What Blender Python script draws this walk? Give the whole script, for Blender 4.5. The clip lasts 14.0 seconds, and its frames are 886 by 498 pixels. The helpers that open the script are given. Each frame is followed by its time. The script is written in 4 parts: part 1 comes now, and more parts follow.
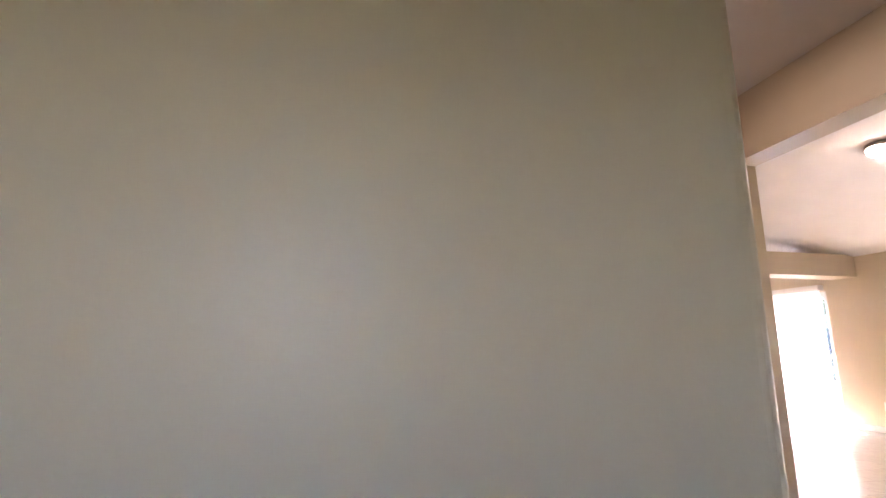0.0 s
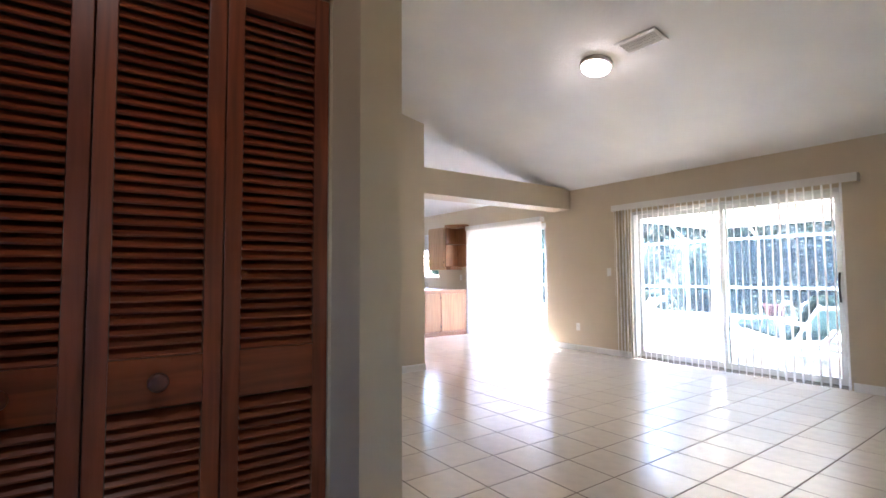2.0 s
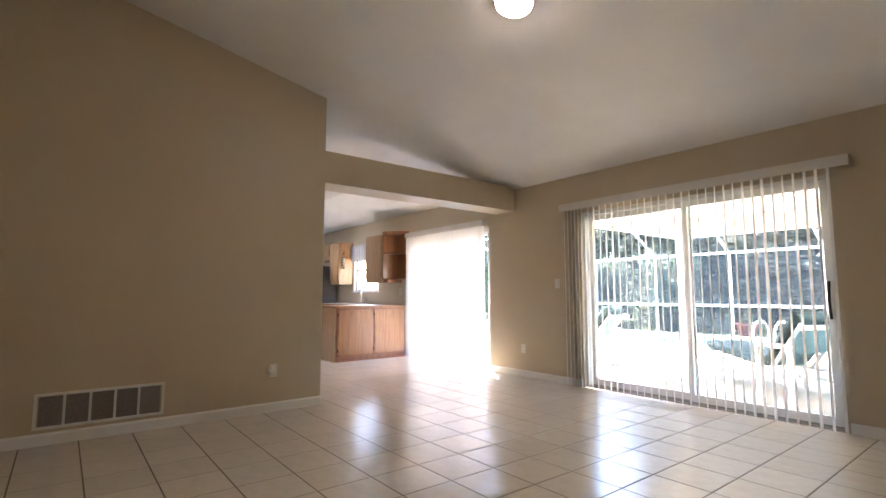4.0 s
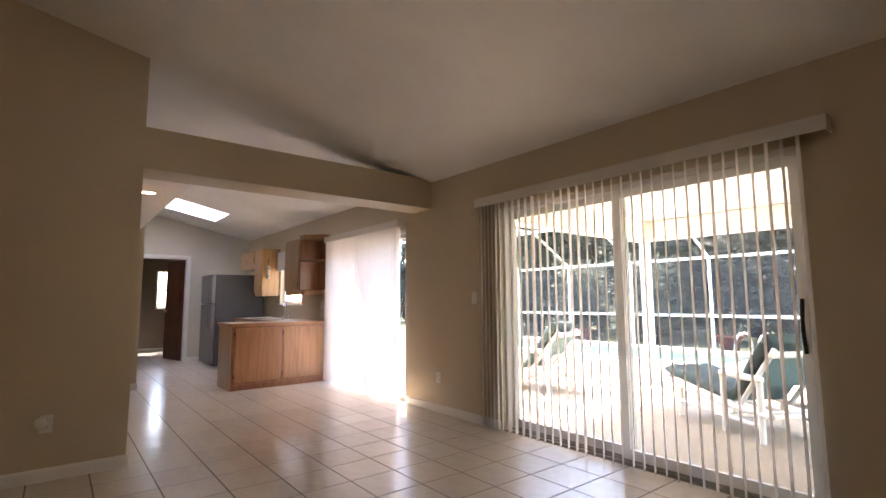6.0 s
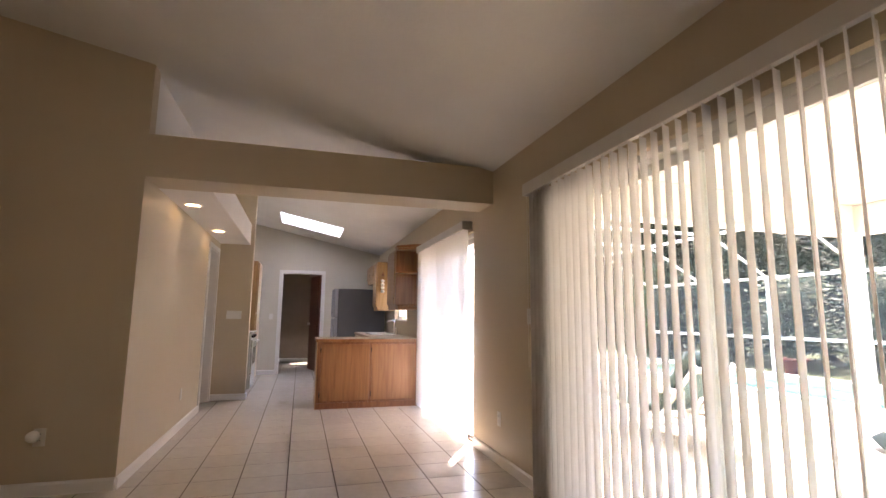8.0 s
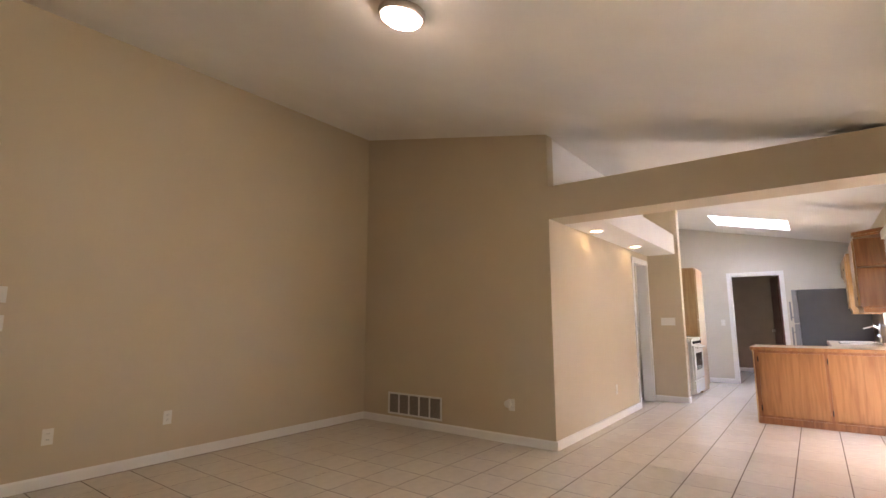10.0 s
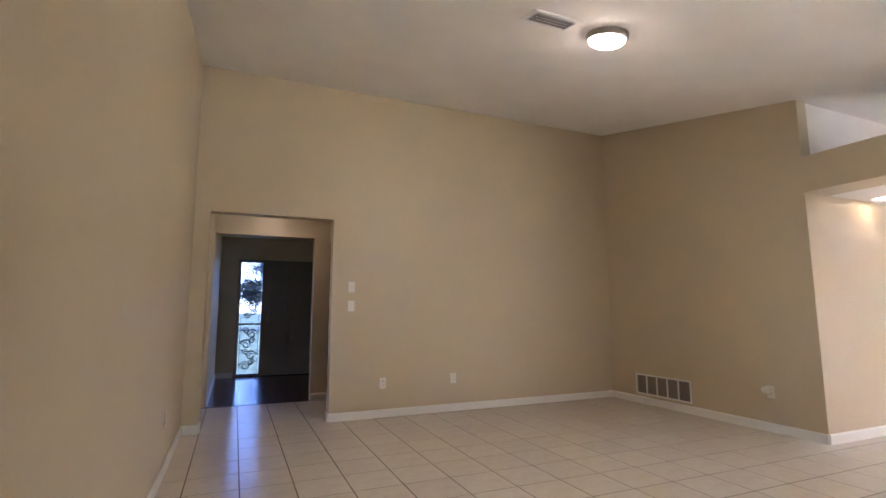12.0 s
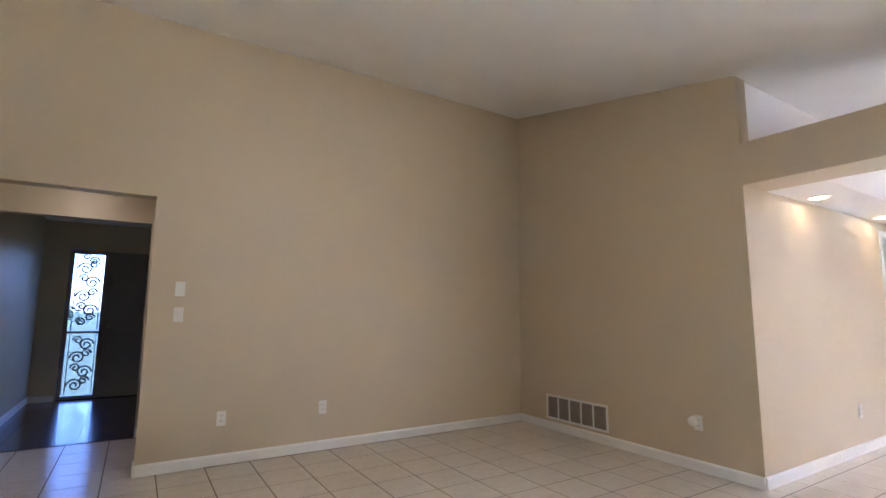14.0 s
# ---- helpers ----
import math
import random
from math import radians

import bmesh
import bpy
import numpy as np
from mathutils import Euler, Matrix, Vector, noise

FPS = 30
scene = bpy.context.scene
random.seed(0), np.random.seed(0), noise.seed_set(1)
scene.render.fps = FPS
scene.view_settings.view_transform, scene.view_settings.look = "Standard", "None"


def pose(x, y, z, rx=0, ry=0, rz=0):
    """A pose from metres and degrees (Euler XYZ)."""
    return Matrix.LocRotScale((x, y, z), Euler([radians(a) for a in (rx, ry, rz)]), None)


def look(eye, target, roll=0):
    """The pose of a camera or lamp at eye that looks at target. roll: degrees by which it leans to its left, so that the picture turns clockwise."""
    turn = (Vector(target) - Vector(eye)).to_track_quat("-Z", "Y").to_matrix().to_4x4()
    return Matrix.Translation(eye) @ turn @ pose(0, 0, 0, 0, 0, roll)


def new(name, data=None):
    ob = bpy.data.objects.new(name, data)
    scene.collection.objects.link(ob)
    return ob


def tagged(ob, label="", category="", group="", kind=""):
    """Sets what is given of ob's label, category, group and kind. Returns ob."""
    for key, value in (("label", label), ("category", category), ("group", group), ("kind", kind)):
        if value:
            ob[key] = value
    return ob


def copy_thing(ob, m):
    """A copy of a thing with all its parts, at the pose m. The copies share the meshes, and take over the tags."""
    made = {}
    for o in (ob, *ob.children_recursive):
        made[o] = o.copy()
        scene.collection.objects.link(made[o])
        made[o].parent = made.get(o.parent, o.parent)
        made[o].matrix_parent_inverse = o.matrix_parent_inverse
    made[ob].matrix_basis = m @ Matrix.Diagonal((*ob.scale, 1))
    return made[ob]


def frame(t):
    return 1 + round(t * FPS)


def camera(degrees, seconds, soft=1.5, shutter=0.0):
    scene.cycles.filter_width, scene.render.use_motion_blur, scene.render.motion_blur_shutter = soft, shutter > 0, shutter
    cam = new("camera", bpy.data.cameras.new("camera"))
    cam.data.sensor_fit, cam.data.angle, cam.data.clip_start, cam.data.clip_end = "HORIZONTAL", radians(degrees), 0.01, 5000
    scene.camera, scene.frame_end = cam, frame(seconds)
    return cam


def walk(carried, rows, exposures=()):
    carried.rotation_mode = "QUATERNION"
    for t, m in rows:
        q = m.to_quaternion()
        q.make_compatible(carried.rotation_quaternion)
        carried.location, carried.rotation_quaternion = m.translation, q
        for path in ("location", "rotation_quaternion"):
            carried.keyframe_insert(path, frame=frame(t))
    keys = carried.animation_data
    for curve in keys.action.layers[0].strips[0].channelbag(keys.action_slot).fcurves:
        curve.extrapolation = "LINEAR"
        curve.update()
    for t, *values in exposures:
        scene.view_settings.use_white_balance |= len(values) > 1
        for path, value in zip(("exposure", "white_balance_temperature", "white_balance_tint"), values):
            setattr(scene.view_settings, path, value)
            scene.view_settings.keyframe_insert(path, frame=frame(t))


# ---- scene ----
cam = camera(85.0, 14.0)
# seconds, x, y, z, yaw, pitch, roll
ROWS = [
    (0.0, 1.929, 1.316, 1.207, -11.19, 11.22, 0.01),
    (0.5, 2.406, 1.383, 1.225, -28.31, 11.41, 0.03),
    (1.0, 2.768, 1.569, 1.241, -34.01, 7.69, 0.01),
    (1.5, 3.007, 1.850, 1.165, -35.00, 5.64, 0.02),
    (2.0, 3.244, 2.087, 1.161, -35.68, 3.16, 0.32),
    (2.5, 3.550, 2.194, 1.154, -35.61, 3.37, 0.02),
    (3.0, 3.866, 2.389, 1.034, -36.35, 4.60, -0.00),
    (5.5, 5.676, 2.742, 1.150, -39.37, 5.62, 0.33),
    (6.0, 6.110, 2.854, 1.172, -38.54, 6.12, 0.34),
    (6.5, 6.609, 2.848, 1.185, -36.62, 6.55, 0.03),
    (7.0, 6.997, 3.028, 1.135, -34.82, 7.45, 0.03),
    (9.3, 8.396, 3.184, 1.286, 19.84, 7.21, -0.03),
    (9.5, 8.441, 3.022, 1.260, 24.52, 7.69, 0.25),
    (10.0, 8.591, 2.726, 1.203, 37.25, 8.42, 0.14),
    (10.5, 8.801, 2.635, 1.150, 48.67, 8.99, -0.17),
    (11.0, 8.957, 2.635, 1.197, 59.36, 8.39, 0.10),
    (11.5, 9.141, 2.451, 1.126, 64.58, 8.57, 0.08),
    (12.0, 9.227, 2.409, 1.129, 66.84, 7.39, 0.10),
    (12.5, 9.157, 2.512, 1.158, 67.96, 6.23, 0.19),
    (13.0, 8.873, 2.812, 1.167, 68.55, 6.21, 0.21),
    (13.5, 8.637, 3.035, 1.206, 67.65, 6.32, 0.24),
    (14.0, 8.395, 3.279, 1.222, 57.78, 7.50, -0.38),
]
walk(cam, [(t, pose(x, y, z, 90 + pitch, roll, yaw)) for t, x, y, z, yaw, pitch, roll in ROWS],
     exposures=[(0.0, 6.9, 6700, 34), (0.6, 6.35, 6400, 32), (1.2, 6.6, 6000, 26), (2.0, 6.2, 5600, 18), (3.0, 5.9, 5800, 16), (5.4, 4.9, 7200, 25), (7.0, 4.5, 7400, 27), (9.5, 5.5, 7400, 25), (10.5, 5.75, 7100, 24), (12.0, 6.0, 6300, 20), (14.0, 6.05, 5800, 18)])

# ---- world, sun and lamps ----
world = bpy.data.worlds.new("world")
scene.world = world
world.use_nodes = True
wn = world.node_tree
sky = wn.nodes.new("ShaderNodeTexSky")
sky.sky_type = "NISHITA"
sky.sun_disc = False
sky.sun_elevation = radians(63)
sky.sun_rotation = radians(34)
wn.nodes["Background"].inputs[1].default_value = 0.15
wn.links.new(sky.outputs[0], wn.nodes["Background"].inputs[0])
sun = new("sun", bpy.data.lights.new("sun", "SUN"))
sun.data.energy, sun.data.angle, sun.data.color = 2.0, radians(0.6), (1.0, 0.95, 0.87)
sun.matrix_world = look((0, 0, 0), (-math.sin(radians(34)) * math.cos(radians(63)), -math.cos(radians(34)) * math.cos(radians(63)), -math.sin(radians(63))))

# ---- plan ----
X0, X1, X2 = 4.0, 6.575, 9.35      # entry wall, kitchen passage corner, patio wall
YS, YV, YK = 2.0, 7.12, 13.7       # south wall, vent wall, kitchen end wall
ZC2, SLOPE = 2.50, 0.2095          # ceiling height at the patio wall, rise per metre away from it
WALL = 0.14


def ceil_z(x):
    return ZC2 + SLOPE * (X2 - x)


# ---- materials ----
def mat(name, color, rough=0.6, metal=0.0, vary=0.06, scale=6.0, bump=0.0, bscale=60.0, coat=0.0, spec=0.5):
    m = bpy.data.materials.new(name)
    m.use_nodes = True
    nt = m.node_tree
    b = nt.nodes["Principled BSDF"]
    b.inputs["Roughness"].default_value = rough
    b.inputs["Metallic"].default_value = metal
    b.inputs["Coat Weight"].default_value = coat
    b.inputs["Specular IOR Level"].default_value = spec
    co = nt.nodes.new("ShaderNodeTexCoord")
    n1 = nt.nodes.new("ShaderNodeTexNoise")
    n1.inputs["Scale"].default_value, n1.inputs["Detail"].default_value = scale, 5
    nt.links.new(co.outputs["Object"], n1.inputs["Vector"])
    ramp = nt.nodes.new("ShaderNodeValToRGB")
    lo = [c * (1 - vary) for c in color]
    hi = [min(1, c * (1 + vary)) for c in color]
    ramp.color_ramp.elements[0].color, ramp.color_ramp.elements[1].color = (*lo, 1), (*hi, 1)
    ramp.color_ramp.elements[0].position, ramp.color_ramp.elements[1].position = 0.3, 0.7
    nt.links.new(n1.outputs["Fac"], ramp.inputs["Fac"])
    nt.links.new(ramp.outputs["Color"], b.inputs["Base Color"])
    if bump:
        n2 = nt.nodes.new("ShaderNodeTexNoise")
        n2.inputs["Scale"].default_value, n2.inputs["Detail"].default_value = bscale, 4
        nt.links.new(co.outputs["Object"], n2.inputs["Vector"])
        bp = nt.nodes.new("ShaderNodeBump")
        bp.inputs["Strength"].default_value, bp.inputs["Distance"].default_value = bump, 0.004
        nt.links.new(n2.outputs["Fac"], bp.inputs["Height"])
        nt.links.new(bp.outputs["Normal"], b.inputs["Normal"])
    return m


def glow(name, color, strength):
    m = bpy.data.materials.new(name)
    m.use_nodes = True
    b = m.node_tree.nodes["Principled BSDF"]
    b.inputs["Base Color"].default_value = (0.9, 0.9, 0.88, 1)
    b.inputs["Emission Color"].default_value = (*color, 1)
    b.inputs["Emission Strength"].default_value = strength
    return m


def wood(name, color, dark, rough=0.35, axis=2, scale=9.0, coat=0.2):
    """Wood with grain drawn out along one axis of the object."""
    m = mat(name, color, rough, vary=0.1, scale=3, coat=coat)
    nt = m.node_tree
    b = nt.nodes["Principled BSDF"]
    co = nt.nodes.new("ShaderNodeTexCoord")
    mp = nt.nodes.new("ShaderNodeMapping")
    s = [scale, scale, scale]
    s[axis] = scale * 0.07
    mp.inputs["Scale"].default_value = s
    oi = nt.nodes.new("ShaderNodeObjectInfo")
    add = nt.nodes.new("ShaderNodeVectorMath")
    add.operation = "ADD"
    mul = nt.nodes.new("ShaderNodeMath")
    mul.operation = "MULTIPLY"
    mul.inputs[1].default_value = 37.0
    nt.links.new(oi.outputs["Random"], mul.inputs[0])
    nt.links.new(co.outputs["Object"], mp.inputs["Vector"])
    nt.links.new(mp.outputs["Vector"], add.inputs[0])
    nt.links.new(mul.outputs[0], add.inputs[1])
    n = nt.nodes.new("ShaderNodeTexNoise")
    n.inputs["Scale"].default_value, n.inputs["Detail"].default_value, n.inputs["Distortion"].default_value = 3.0, 7, 0.6
    nt.links.new(add.outputs[0], n.inputs["Vector"])
    r = nt.nodes.new("ShaderNodeValToRGB")
    r.color_ramp.elements[0].color, r.color_ramp.elements[1].color = (*dark, 1), (*color, 1)
    r.color_ramp.elements[0].position, r.color_ramp.elements[1].position = 0.35, 0.62
    nt.links.new(n.outputs["Fac"], r.inputs["Fac"])
    nt.links.new(r.outputs["Color"], b.inputs["Base Color"])
    return m


def tile_mat():
    m = mat("glazed_cream_tile", (0.74, 0.68, 0.59), 0.2, vary=0.05, scale=14, bump=0.05, bscale=25)
    nt = m.node_tree
    b = nt.nodes["Principled BSDF"]
    ramp = [n for n in nt.nodes if n.bl_idname == "ShaderNodeValToRGB"][0]
    oi = nt.nodes.new("ShaderNodeObjectInfo")
    ge = nt.nodes.new("ShaderNodeNewGeometry")
    sm = nt.nodes.new("ShaderNodeMath")
    sm.operation = "ADD"
    nt.links.new(oi.outputs["Random"], sm.inputs[0])
    nt.links.new(ge.outputs["Random Per Island"], sm.inputs[1])
    hsv = nt.nodes.new("ShaderNodeHueSaturation")
    mr = nt.nodes.new("ShaderNodeMapRange")
    mr.inputs[2].default_value, mr.inputs[3].default_value, mr.inputs[4].default_value = 2.0, 0.93, 1.05
    nt.links.new(sm.outputs[0], mr.inputs[0])
    nt.links.new(mr.outputs[0], hsv.inputs["Value"])
    nt.links.new(ramp.outputs["Color"], hsv.inputs["Color"])
    nt.links.new(hsv.outputs["Color"], b.inputs["Base Color"])
    no = nt.nodes.new("ShaderNodeTexNoise")
    no.inputs["Scale"].default_value = 5.0
    r2 = nt.nodes.new("ShaderNodeMapRange")
    r2.inputs[3].default_value, r2.inputs[4].default_value = 0.14, 0.3
    nt.links.new(no.outputs["Fac"], r2.inputs[0])
    nt.links.new(r2.outputs[0], b.inputs["Roughness"])
    return m


def glass_mat(name, tint=(1, 1, 1), gloss=0.9):
    m = bpy.data.materials.new(name)
    m.use_nodes = True
    nt = m.node_tree
    nt.nodes.remove(nt.nodes["Principled BSDF"])
    out = nt.nodes["Material Output"]
    tr = nt.nodes.new("ShaderNodeBsdfTransparent")
    tr.inputs[0].default_value = (*tint, 1)
    gl = nt.nodes.new("ShaderNodeBsdfGlossy")
    gl.inputs["Roughness"].default_value = 0.02
    lw = nt.nodes.new("ShaderNodeLayerWeight")
    lw.inputs["Blend"].default_value = 0.5
    pw = nt.nodes.new("ShaderNodeMath")
    pw.operation = "POWER"
    pw.inputs[1].default_value = 5.0
    nt.links.new(lw.outputs["Facing"], pw.inputs[0])
    fr = nt.nodes.new("ShaderNodeMath")
    fr.operation = "MULTIPLY_ADD"
    fr.inputs[1].default_value, fr.inputs[2].default_value = 0.6 * gloss, 0.03 * gloss
    nt.links.new(pw.outputs[0], fr.inputs[0])
    mx = nt.nodes.new("ShaderNodeMixShader")
    nt.links.new(fr.outputs[0], mx.inputs[0])
    nt.links.new(tr.outputs[0], mx.inputs[1])
    nt.links.new(gl.outputs[0], mx.inputs[2])
    nt.links.new(mx.outputs[0], out.inputs[0])
    return m


def vane_mat():
    m = bpy.data.materials.new("ivory_vinyl_vane")
    m.use_nodes = True
    nt = m.node_tree
    b = nt.nodes["Principled BSDF"]
    out = nt.nodes["Material Output"]
    co = nt.nodes.new("ShaderNodeTexCoord")
    n = nt.nodes.new("ShaderNodeTexNoise")
    n.inputs["Scale"].default_value = 40
    r = nt.nodes.new("ShaderNodeValToRGB")
    r.color_ramp.elements[0].color, r.color_ramp.elements[1].color = (0.8, 0.78, 0.76, 1), (0.87, 0.86, 0.84, 1)
    nt.links.new(co.outputs["Object"], n.inputs["Vector"])
    nt.links.new(n.outputs["Fac"], r.inputs["Fac"])
    nt.links.new(r.outputs["Color"], b.inputs["Base Color"])
    b.inputs["Roughness"].default_value = 0.5
    t = nt.nodes.new("ShaderNodeBsdfTranslucent")
    t.inputs[0].default_value = (0.93, 0.91, 0.9, 1)
    mx = nt.nodes.new("ShaderNodeMixShader")
    mx.inputs[0].default_value = 0.6
    nt.links.new(b.outputs[0], mx.inputs[1])
    nt.links.new(t.outputs[0], mx.inputs[2])
    nt.links.new(mx.outputs[0], out.inputs[0])
    return m


BEIGE = mat("beige_wall_paint", (0.61, 0.51, 0.36), 0.42, vary=0.025, scale=1.2, bump=0.12, bscale=90)
KBEIGE = mat("pale_wall_paint", (0.66, 0.62, 0.52), 0.55, vary=0.03, scale=1.5, bump=0.12, bscale=90)
CEILW = mat("knockdown_ceiling_paint", (0.86, 0.84, 0.8), 0.75, vary=0.03, scale=2, bump=0.5, bscale=38)
WHITE = mat("white_trim_paint", (0.83, 0.82, 0.79), 0.4, vary=0.02, scale=4)
PLASTIC = mat("white_plastic", (0.78, 0.76, 0.7), 0.35, vary=0.02)
GROUT = mat("brown_grout", (0.16, 0.125, 0.1), 0.9, vary=0.25, scale=9)
TILE = tile_mat()
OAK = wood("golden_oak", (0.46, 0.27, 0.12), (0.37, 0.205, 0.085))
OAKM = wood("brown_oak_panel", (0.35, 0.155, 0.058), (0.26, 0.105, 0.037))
OAKD = wood("dark_red_oak", (0.28, 0.11, 0.045), (0.19, 0.07, 0.027))
RED = wood("red_brown_stained_pine", (0.25, 0.06, 0.02), (0.145, 0.032, 0.011), rough=0.36, coat=0.15)
REDX = wood("red_brown_stained_rail", (0.26, 0.064, 0.021), (0.15, 0.034, 0.012), rough=0.3, axis=0, coat=0.3)
REDK = wood("dark_stained_knob", (0.12, 0.032, 0.012), (0.07, 0.018, 0.007), rough=0.3, coat=0.3)
DOORW = wood("dark_red_wood", (0.16, 0.045, 0.022), (0.09, 0.025, 0.012))
PLANK = wood("dark_laminate_plank", (0.055, 0.035, 0.026), (0.025, 0.015, 0.012), rough=0.22, axis=0, scale=7)
DARKM = mat("dark_metal", (0.03, 0.025, 0.022), 0.4, 0.7)
ALU = mat("white_aluminium_frame", (0.72, 0.71, 0.68), 0.4, vary=0.03)
TRACK = mat("grey_aluminium_track", (0.35, 0.33, 0.3), 0.45, 0.6)
NICKEL = mat("brushed_nickel", (0.42, 0.38, 0.35), 0.35, 0.9, vary=0.05, scale=30)
CHROME = mat("chrome", (0.7, 0.7, 0.7), 0.12, 1.0, vary=0.01)
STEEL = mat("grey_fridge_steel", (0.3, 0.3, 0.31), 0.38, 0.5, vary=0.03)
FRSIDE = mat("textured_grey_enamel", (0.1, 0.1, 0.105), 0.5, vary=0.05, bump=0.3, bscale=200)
ENAMEL = mat("cream_enamel", (0.75, 0.73, 0.66), 0.2, vary=0.02)
BLACKG = mat("black_oven_glass", (0.012, 0.012, 0.014), 0.08)
COUNTER = mat("tan_laminate", (0.5, 0.38, 0.26), 0.35, vary=0.12, scale=50)
GRILLE = mat("grey_filter_mesh", (0.27, 0.235, 0.21), 0.8, vary=0.15, scale=60)
GLASS = glass_mat("clear_glass", (0.84, 0.86, 0.85))
SIDEGLASS = glass_mat("bluish_sidelight_glass", (0.25, 0.29, 0.4))
VANE = vane_mat()
GLOW = glow("lit_diffuser", (1.0, 0.86, 0.72), 1.4)
HALLGLOW = glow("lit_hall_diffuser", (1.0, 0.84, 0.68), 0.8)
CANGLOW = glow("lit_recessed_bulb", (1.0, 0.76, 0.45), 0.6)
# The shade inside closet and far rooms is put into this colour
DARKROOM = mat("room_paint_with_shade", (0.24, 0.19, 0.155), 0.6, vary=0.05)
FDOOR = mat("grey_door_paint", (0.3, 0.28, 0.27), 0.45, vary=0.04)
CONC = mat("tan_pool_deck", (0.36, 0.3, 0.22), 0.85, vary=0.1, scale=5, bump=0.3, bscale=70)
COPING = mat("pale_coping", (0.62, 0.6, 0.56), 0.7, vary=0.08)
WATER = mat("pool_water", (0.05, 0.2, 0.165), 0.12, vary=0.15, scale=1.5, bump=0.3, bscale=6)
GRASS = mat("sunlit_grass", (0.075, 0.095, 0.035), 0.9, vary=0.3, scale=1.2, bump=0.8, bscale=40)
BARK = mat("grey_bark", (0.11, 0.085, 0.065), 0.9, vary=0.3, scale=12, bump=0.6, bscale=30)
LEAF = mat("dark_green_leaf", (0.022, 0.033, 0.019), 0.6, vary=0.5, scale=0.8)
LEAFL = mat("light_green_leaf", (0.045, 0.07, 0.028), 0.55, vary=0.4, scale=1.0)
CUSH = mat("faded_teal_cushion", (0.055, 0.09, 0.09), 0.85, vary=0.25, scale=7, bump=0.3, bscale=30)
SLING = mat("pale_teal_sling", (0.1, 0.17, 0.17), 0.8, vary=0.08, scale=9)
PVC = mat("white_pvc_tube", (0.78, 0.77, 0.73), 0.35, vary=0.03)
POT = mat("dark_red_pot", (0.2, 0.05, 0.045), 0.6, vary=0.15)
LACE = mat("white_lace", (0.75, 0.73, 0.7), 0.9, vary=0.1, scale=60)
SHELL = mat("pale_shell", (0.6, 0.57, 0.52), 0.5, vary=0.15, scale=30)


# ---- mesh helpers ----
def link_mesh(name, bm, material, parent=None, label=""):
    me = bpy.data.meshes.new(name)
    bm.normal_update()
    bm.to_mesh(me)
    bm.free()
    me.materials.append(material)
    ob = new(name, me)
    if parent is not None:
        ob.parent = parent
    if label:
        ob["label"] = label
    return ob


part = link_mesh


def box(bm, x0, x1, y0, y1, z0, z1, bevel=0.0):
    m = Matrix.LocRotScale(((x0 + x1) / 2, (y0 + y1) / 2, (z0 + z1) / 2), None, (abs(x1 - x0), abs(y1 - y0), abs(z1 - z0)))
    r = bmesh.ops.create_cube(bm, size=1, matrix=m)
    if bevel:
        es = list({e for v in r["verts"] for e in v.link_edges})
        bmesh.ops.bevel(bm, geom=es, offset=bevel, segments=2, affect="EDGES", profile=0.7)
    return bm


def boxes(*args):
    bm = bmesh.new()
    for a in args:
        box(bm, *a)
    return bm


def prism(bm, pts, axis, a, b):
    """Extrude a polygon (list of 2D points) along an axis from a to b."""
    def p3(u, v, w):
        return {"x": (w, u, v), "y": (u, w, v), "z": (u, v, w)}[axis]
    lo = [bm.verts.new(p3(u, v, a)) for u, v in pts]
    hi = [bm.verts.new(p3(u, v, b)) for u, v in pts]
    n = len(pts)
    bm.faces.new(lo)
    bm.faces.new(hi[::-1])
    for i in range(n):
        bm.faces.new((lo[i], hi[i], hi[(i + 1) % n], lo[(i + 1) % n]))
    bmesh.ops.recalc_face_normals(bm, faces=bm.faces[:])
    return bm


def struct(ob, label, category):
    return tagged(ob, label, category, kind="structure")


def thing(name, x, y, z, rz=0.0, label="", category="", group="", kind=""):
    """An Empty at the base of a thing; its parts are built in its own coordinates."""
    ob = new(name)
    ob.empty_display_size = 0.1
    ob.matrix_basis = pose(x, y, z, 0, 0, rz)
    return tagged(ob, label, category, group, kind)


def cyl(bm, x, y, z, r, h, axis="z", seg=20, r2=None):
    """A cylinder or cone whose base centre is at x, y, z."""
    rot = {"z": Matrix(), "x": Matrix.Rotation(radians(90), 4, "Y"), "y": Matrix.Rotation(radians(-90), 4, "X")}[axis]
    m = Matrix.Translation((x, y, z)) @ rot @ Matrix.Translation((0, 0, h / 2))
    bmesh.ops.create_cone(bm, cap_ends=True, segments=seg, radius1=r, radius2=r if r2 is None else r2, depth=h, matrix=m)
    return bm


def rod(bm, a, b, r, seg=10, r2=None):
    """A round bar from a to b."""
    a, b = Vector(a), Vector(b)
    d = b - a
    m = Matrix.Translation((a + b) / 2) @ d.to_track_quat("Z", "Y").to_matrix().to_4x4()
    bmesh.ops.create_cone(bm, cap_ends=True, segments=seg, radius1=r, radius2=r if r2 is None else r2, depth=d.length, matrix=m)
    return bm


def smooth(ob):
    for p in ob.data.polygons:
        p.use_smooth = True
    return ob


